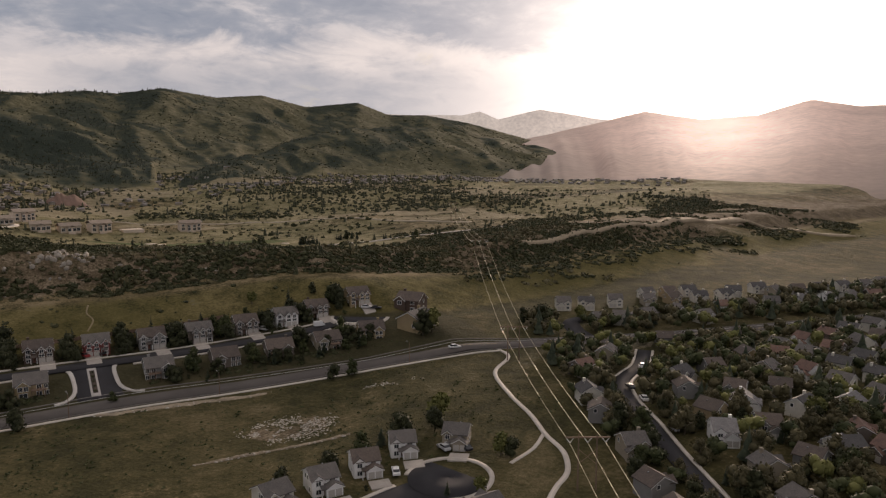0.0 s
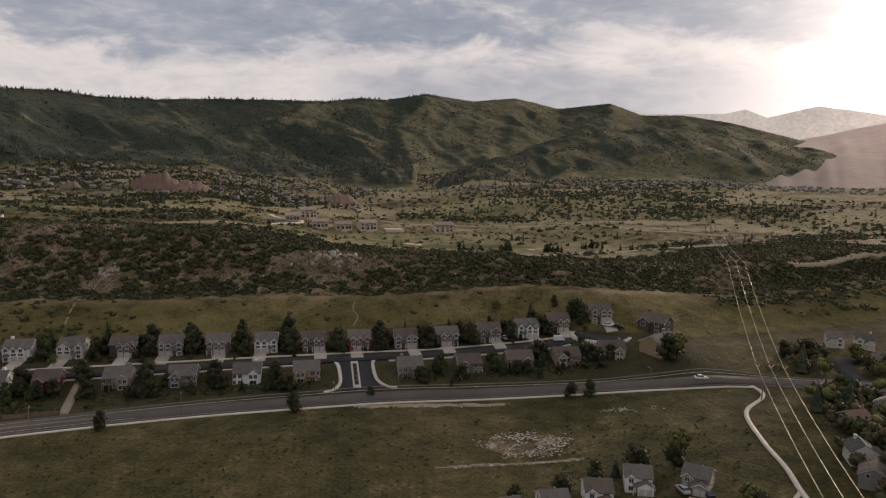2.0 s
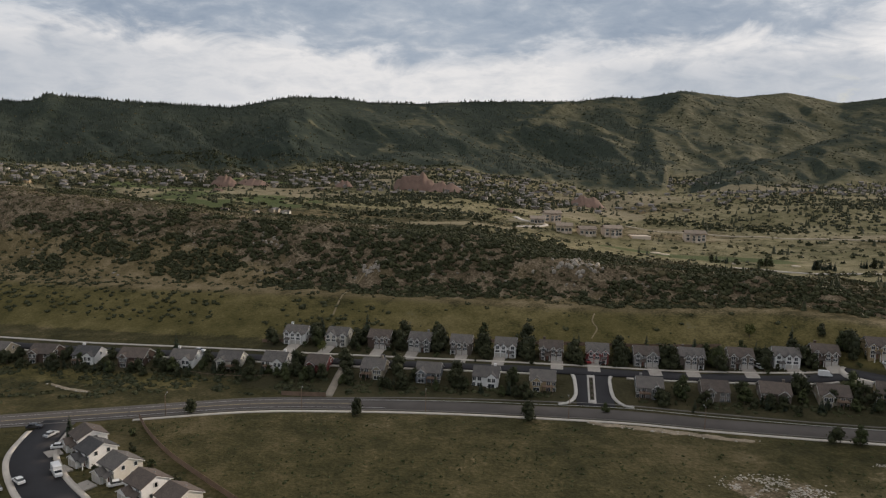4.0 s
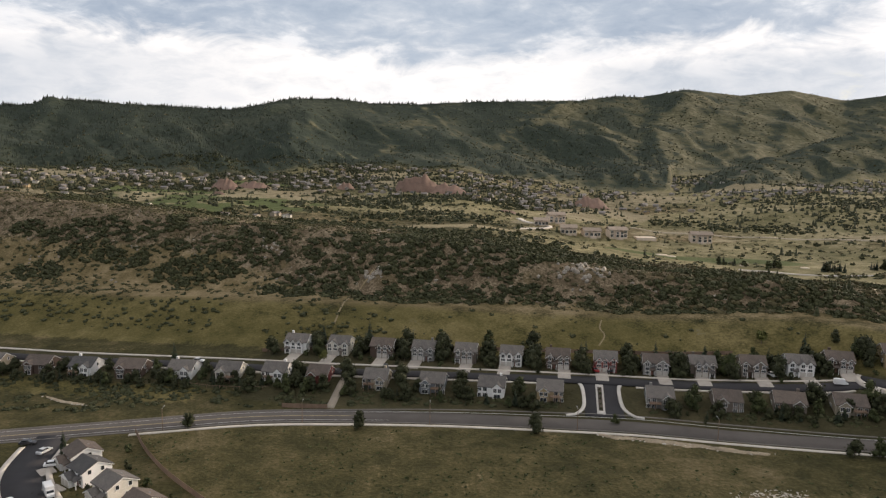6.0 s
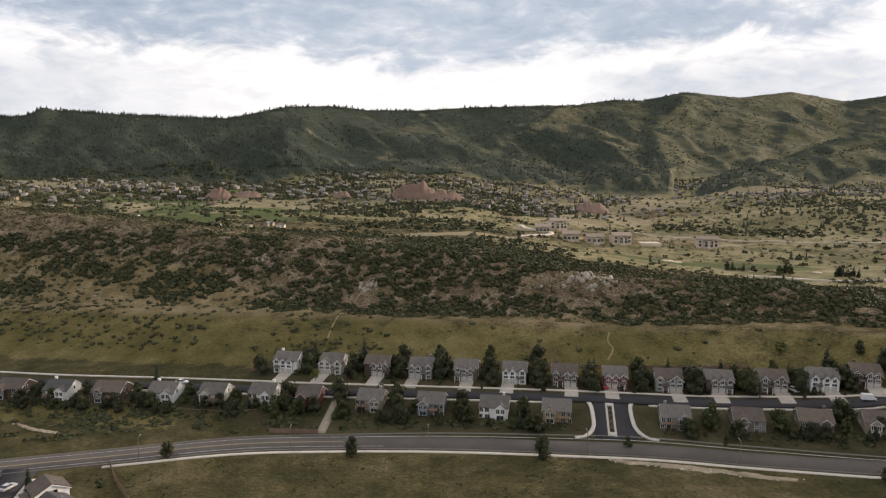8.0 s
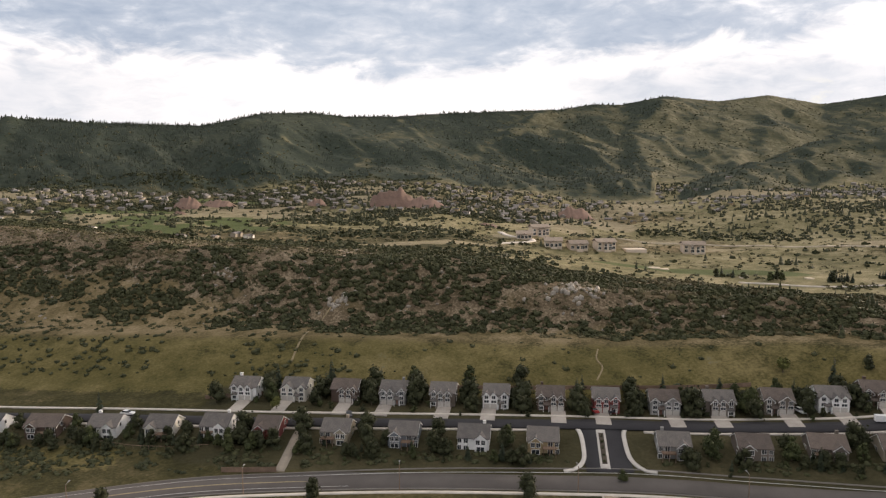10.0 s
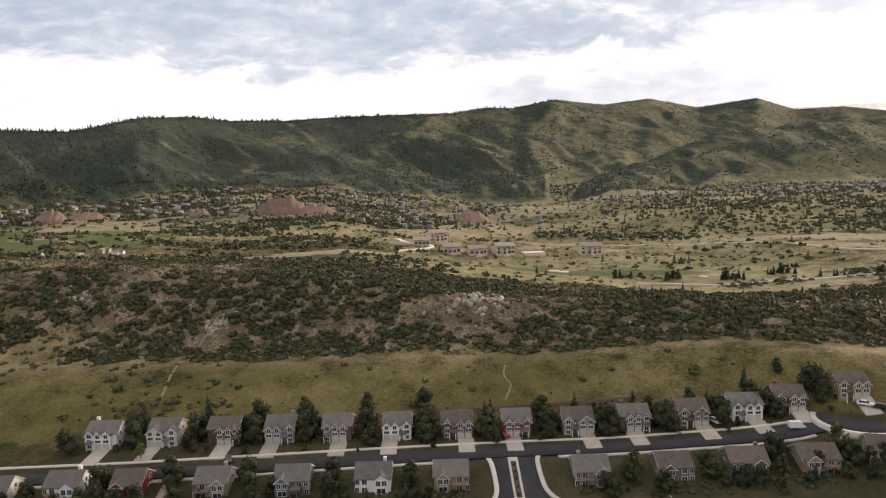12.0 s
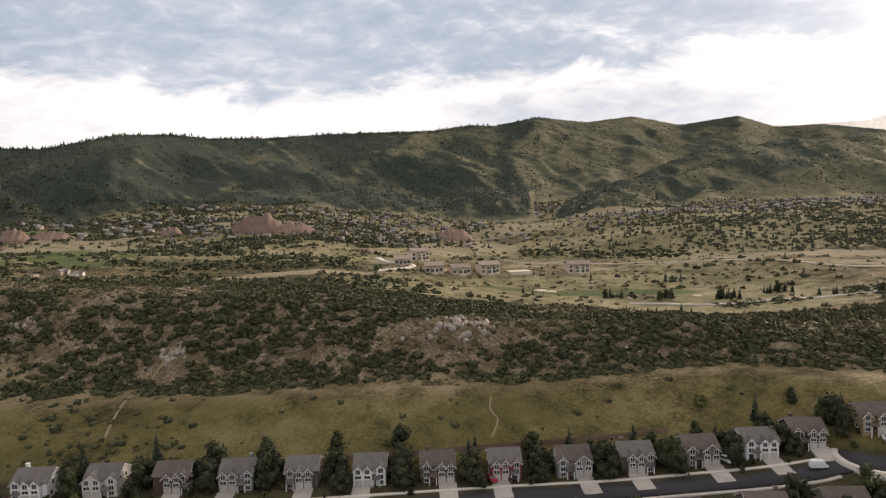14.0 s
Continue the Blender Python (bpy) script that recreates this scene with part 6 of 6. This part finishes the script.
for x, y, rad in ((165, 512, 4.5), (171, 508, 3.5), (207, 463, 3), (243, 452, 3)):
    disc("bunker", x, y, rad, 0.35, plain("bunker_sand", (0.50, 0.43, 0.33), 0.95, 0.6, 0.15), "pale sand bunker beside the fairway", "bunker", 1.5)


# ---------------------------------------------------------------- power line
# pale gold base colour holds the wires' glint in the low sun
WIRE = plain("wire", (0.66, 0.58, 0.40), 0.5, 1.0, 0.1, 0.3)
LINE_DIR = Vector((285, 371)).normalized()
ACROSS = Vector((LINE_DIR.y, -LINE_DIR.x))
PYLONS = [(-60, -161, 14.5), (122.5, 77.0, 12.6), (177.5, 153.5, 12.4), (262, 262, 17), (405, 448, 17)]


def pylon(x, y, height):
    rz = math.degrees(math.atan2(ACROSS.y, ACROSS.x))
    p = thing("pylon", x, y, ground_z(x, y), rz, "wooden H-frame power pylon with a crossarm", "pylon", "power pylons")
    for s in (-1, 1):
        soup = Soup()
        limb(soup, (s * 2.1, 0, -1), (s * 2.1, 0, height + 0.8), 0.2, 0.13, 8)
        piece("pole", soup.mesh("pole", TIMBER), p)
    for s in (-1, 1):
        soup = Soup()
        limb(soup, (s * 2.1, 0.0, height * 0.5), (-s * 2.1, 0.0, height * 0.78), 0.08, 0.08, 6)
        piece("brace", soup.mesh("brace", TIMBER), p)
    part("crossarm", boxes((-5.1, 5.1, -0.14, 0.14, height - 0.15, height + 0.15)), TIMBER, p)
    for s in (-1, 0, 1):
        soup = Soup()
        for k in range(5):
            for q in (-1, 1):
                f = k / 5
                limb(soup, (s * 4.1 + q * 0.8 * (1 - f), 0, height - 0.15 - 1.1 * f), (s * 4.1 + q * 0.8 * (0.86 - f), 0, height - 0.3 - 1.1 * f), 0.13, 0.1, 8)
        piece("insulator", soup.mesh("insulator", TRIM), p, "pale insulator string")
    return ground_z(x, y) + height - 1.3


tops = [pylon(*p) for p in PYLONS]
for s in (-1, 0, 1):
    for (a, za), (b, zb) in zip(list(zip(PYLONS, tops))[:-1], list(zip(PYLONS, tops))[1:]):
        cu = bpy.data.curves.new("wire", "CURVE")
        cu.dimensions, cu.bevel_depth, cu.bevel_resolution = "3D", 0.055, 2
        sp = cu.splines.new("POLY")
        sp.points.add(24)
        for i in range(25):
            f = i / 24
            q = Vector(a[:2]).lerp(Vector(b[:2]), f) + ACROSS * (4.1 * s)
            sp.points[i].co = (q.x, q.y, za + (zb - za) * f - 0.0042 * (Vector(b[:2]) - Vector(a[:2])).length ** 1.25 * 4 * f * (1 - f), 1)
        cu.materials.append(WIRE)
        tagged(new("power_wire", cu), "thin sagging power wire catching the evening light", "wire", "power wires")

# ---------------------------------------------------------------- street lamps, fences, cars


def street_lamp(x, y, rz):
    p = thing("street_lamp", x, y, ground_z(x, y), rz, "dark slender street lamp beside the road", "street lamp", "street lamps")
    soup = Soup()
    limb(soup, (0, 0, -0.5), (0, 0, 7.4), 0.14, 0.09, 8)
    piece("pole", soup.mesh("pole", TIMBER), p)
    soup = Soup()
    limb(soup, (0, 0, 7.3), (0, -1.6, 7.6), 0.06, 0.05, 6)
    piece("arm", soup.mesh("arm", METAL), p)
    part("lamp_head", boxes((-0.16, 0.16, -2.2, -1.5, 7.5, 7.68)), METAL, p)


for x in (-89, -46, -4, 44, 87, 150):
    y = float(np.interp(x, MAIN_ROAD[:, 0], MAIN_ROAD[:, 1])) - 6.6
    street_lamp(x, y, 180)


def fence(name, pts, height, label, boards=False):
    """Posts with rails, or close boards, along a line."""
    c = curve_points(pts, 2.6)
    z = heights(c)
    f = tagged(new(name), label, "fence", "garden fences")
    f.location = (*c[0], z[0])
    base = Vector(f.location)
    for (x0, y0), (x1, y1), za, zb in zip(c[:-1], c[1:], z[:-1], z[1:]):
        a, b = Vector((x0, y0, za)) - base, Vector((x1, y1, zb)) - base
        soup = Soup()
        limb(soup, a - Vector((0, 0, 0.4)), a + Vector((0, 0, height + 0.1)), 0.07, 0.06, 4)
        piece("post", soup.mesh("post", TIMBER), f)
        d = (b - a).normalized()
        n = Vector((-d.y, d.x, 0)) * 0.03
        lo, hi = (0.05, height) if boards else (height - 0.12, height)
        v = []
        for p in (a, b):
            v += [p - n + Vector((0, 0, lo)), p + n + Vector((0, 0, lo)), p + n + Vector((0, 0, hi)), p - n + Vector((0, 0, hi))]
        me = bpy.data.meshes.new("panel")
        me.from_pydata(v, [], [(0, 1, 2, 3), (7, 6, 5, 4), (0, 4, 5, 1), (1, 5, 6, 2), (2, 6, 7, 3), (3, 7, 4, 0)])
        me.materials.append(TIMBER)
        piece("panel" if boards else "rail", me, f)


fence("fence", [(-97, 200), (-88, 186), (-76, 171), (-62, 157), (-46, 142)], 1.7, "brown board fence behind the west street gardens", True)
fence("fence", [(-56, 223.5), (-47, 223), (-40, 222.8)], 1.6, "brown board fence above the road", True)
fence("fence", [(-75, 271), (-40, 274.5), (0, 271.5), (40, 267), (80, 262.5), (115, 258)], 1.5, "dark board fence behind the upper row", True)
fence("fence", [(-100, 244), (-88, 240), (-75, 238), (-64, 238)], 1.3, "pale rail fence below the lower row")

CAR_PAINTS = {"white": (0.75, 0.75, 0.74), "silver": (0.45, 0.46, 0.47), "black": (0.03, 0.03, 0.035), "red": (0.30, 0.03, 0.03), "blue": (0.05, 0.08, 0.16)}
TYRE = plain("tyre", (0.03, 0.03, 0.03), 0.9)


def car(x, y, rz, colour, long=4.6):
    paint = plain("car_" + colour, CAR_PAINTS[colour], 0.3, 1.0, 0.05)
    c = thing("car", x, y, ground_z(x, y) + 0.33, rz, colour + " parked car on the asphalt", "car", "parked cars")
    s = long / 4.6
    side = [(-2.3 * s, 0.35), (2.3 * s, 0.35), (2.3 * s, 0.75), (1.5 * s, 0.95), (-1.7 * s, 1.0), (-2.3 * s, 0.9)]
    part("body", extruded(side, -0.9, 0.9, "y"), paint, c)
    top = [(-1.8 * s, 0.98), (1.0 * s, 0.95), (0.35 * s, 1.48), (-1.35 * s, 1.5)]
    part("cabin", extruded(top, -0.78, 0.78, "y"), GLASS, c, "dark car windows")
    part("roof", boxes((-1.3 * s, 0.32 * s, -0.74, 0.74, 1.48, 1.54)), paint, c)
    for wx in (-1.4 * s, 1.45 * s):
        for sy in (-0.85, 0.85):
            soup = Soup()
            limb(soup, (wx, sy - 0.1, 0.32), (wx, sy + 0.1, 0.32), 0.32, 0.32, 12)
            wheel = piece("tyre", soup.mesh("tyre", TYRE), c)
            soup = Soup()
            limb(soup, (wx, sy - 0.11, 0.32), (wx, sy + 0.11, 0.32), 0.18, 0.18, 8)
            piece("rim", soup.mesh("rim", METAL), wheel)


for x, y, rz, col in ((-117, 184.5, 75, "silver"), (-109.5, 175.5, 20, "white"), (-125.5, 190.5, 10, "black"), (-82, 152.5, 30, "white"), (-108.5, 154, 140, "white"), (-112, 150, 140, "silver"), (96, 114, 60, "white"), (113, 116, 80, "silver"), (117, 112, 80, "black"), (123, 241, -80, "white"), (126, 242, -80, "silver"), (169, 227.5, -40, "black"),
                      (166, 230.5, -40, "white"), (166, 108, 55, "silver"), (176, 98, 50, "white"), (182, 107, 55, "black"), (163, 80, 50, "silver"), (205, 118, 25, "white"), (59, 250, -80, "red"), (64, 250, -80, "black"), (-22, 252, -80, "black"), (170.5, 177.6, -20, "white"), (-98, 260.5, -8, "white")):
    car(x, y, rz, col)


def camper(x, y, rz, size):
    c = thing("camper_van", x, y, ground_z(x, y) + 0.33, rz, "boxy white camper parked at the kerb", "camper van", "", size)
    paint = plain("car_white", CAR_PAINTS["white"], 0.3, 1.0, 0.05)
    part("body", boxes((-3.2, 1.6, -1.15, 1.15, 0.5, 3.0), (-3.0, 1.5, -1.0, 1.0, 2.98, 3.1)), paint, c)
    part("cab", extruded([(1.6, 0.5), (3.1, 0.5), (3.1, 1.2), (2.3, 1.5), (1.9, 2.2), (1.6, 2.2)], -1.0, 1.0, "y"), paint, c)
    part("windscreen", boxes((1.95, 2.35, -0.9, 0.9, 1.5, 2.1)), GLASS, c)
    for wx in (-2.0, 2.2):
        for sy in (-1.05, 1.05):
            soup = Soup()
            limb(soup, (wx, sy - 0.12, 0.4), (wx, sy + 0.12, 0.4), 0.4, 0.4, 12)
            piece("wheel", soup.mesh("wheel", TYRE), c)


camper(-101, 158.5, -52, 0.9)
camper(141.5, 228.3, -12, 0.72)


# ---------------------------------------------------------------- trails and eroded banks
DIRT = plain("pale_dirt", (0.36, 0.29, 0.20), 0.95, 0.6, 0.25)
TRAIL = plain("trail_dirt", (0.235, 0.185, 0.105), 0.95, 0.8, 0.35)
strip("trail", curve_points([(-36, 338), (-43, 327), (-45.5, 318), (-47, 306), (-48.4, 292)], 1.0), 0.4, -0.4, 0.1, TRAIL, "narrow pale dirt trail down the slope", "trail", 0.4)
strip("trail", curve_points([(69, 286), (67, 280), (68, 275), (64.5, 269)], 1.0), 0.3, -0.3, 0.1, TRAIL, "narrow pale dirt trail down the slope", "trail", 0.4)
strip("driveway", curve_points([(-36, 249), (-37.3, 243), (-38.4, 234), (-39.3, 223)], 1.0), 1.5, -1.5, 0.22, plain("lane_gravel", (0.26, 0.225, 0.18), 0.95, 0.8, 0.3), "pale gravel lane between two gardens", "lane", 0.6)


def eroded_bank(line, width, label, seed):
    """A ragged cut of bare earth that drops towards -y, with stones on it."""
    c = curve_points(line, 0.7)
    n, m = len(c), 9
    along = np.arange(n) * 0.7
    taper = np.sin(np.pi * np.linspace(0, 1, n)) ** 0.35
    top = 0.5 + 1.6 * (fbm(along, 0 * along, 7, 3, seed) - 0.5)
    low = -width * taper * (0.55 + 0.9 * fbm(along, 0 * along + 50, 5, 3, seed + 1))
    v = []
    for k in range(m):
        f = k / (m - 1)
        p = c + np.c_[0 * along, top + (low - top) * f]
        rough = 0.5 * (fbm(p[:, 0], p[:, 1], 1.6, 3, seed + 2) - 0.4)
        v.append(np.c_[p, heights(p) + np.where(f in (0.0, 1.0), -0.12, 0.16 + rough)])
    i, j = np.meshgrid(np.arange(m - 1), np.arange(n - 1), indexing="ij")
    q = np.stack([i * n + j, i * n + j + 1, (i + 1) * n + j + 1, (i + 1) * n + j], -1).reshape(-1, 4)[:, ::-1]
    tagged(quads_object("eroded_bank", np.vstack(v), q, BANK, True), label, "bank", kind="structure")
    spots = np.c_[c + np.c_[0.6 * rng.normal(size=n), rng.uniform(-0.9, -0.1, n) * width * taper], rng.uniform(0.2, 0.75, n)]
    scatter("bank_stones", BOULDERS, spots, STONE, "pale stones lying on an eroded bank", "stones", rng, 0.25)


BANK = plain("bank_earth", (0.29, 0.235, 0.165), 0.95, 0.9, 0.6, 0.0, 0.9)
eroded_bank([(50, 203.6), (56, 202.0), (67, 199.8), (79, 196.8), (90, 192.6), (99, 189)], 3.0, "pale eroded bank of stones and earth below the road", 3)
eroded_bank([(-145, 234.5), (-136, 229.5), (-126.5, 225.6)], 1.0, "brown eroded gully bank in the grass", 8)
eroded_bank([(60, 150.4), (70, 148.6), (79, 146.9), (90, 144.6), (101, 142)], 1.1, "low stony bank across the meadow", 12)
strip("track", curve_points([(318, 282), (356, 282), (431, 286), (520, 285), (605, 278), (643, 240), (690, 225)], 4), 6.0, -5.0, 0.8, DIRT, "pale graded cut along the eastern bench", "track", 3)
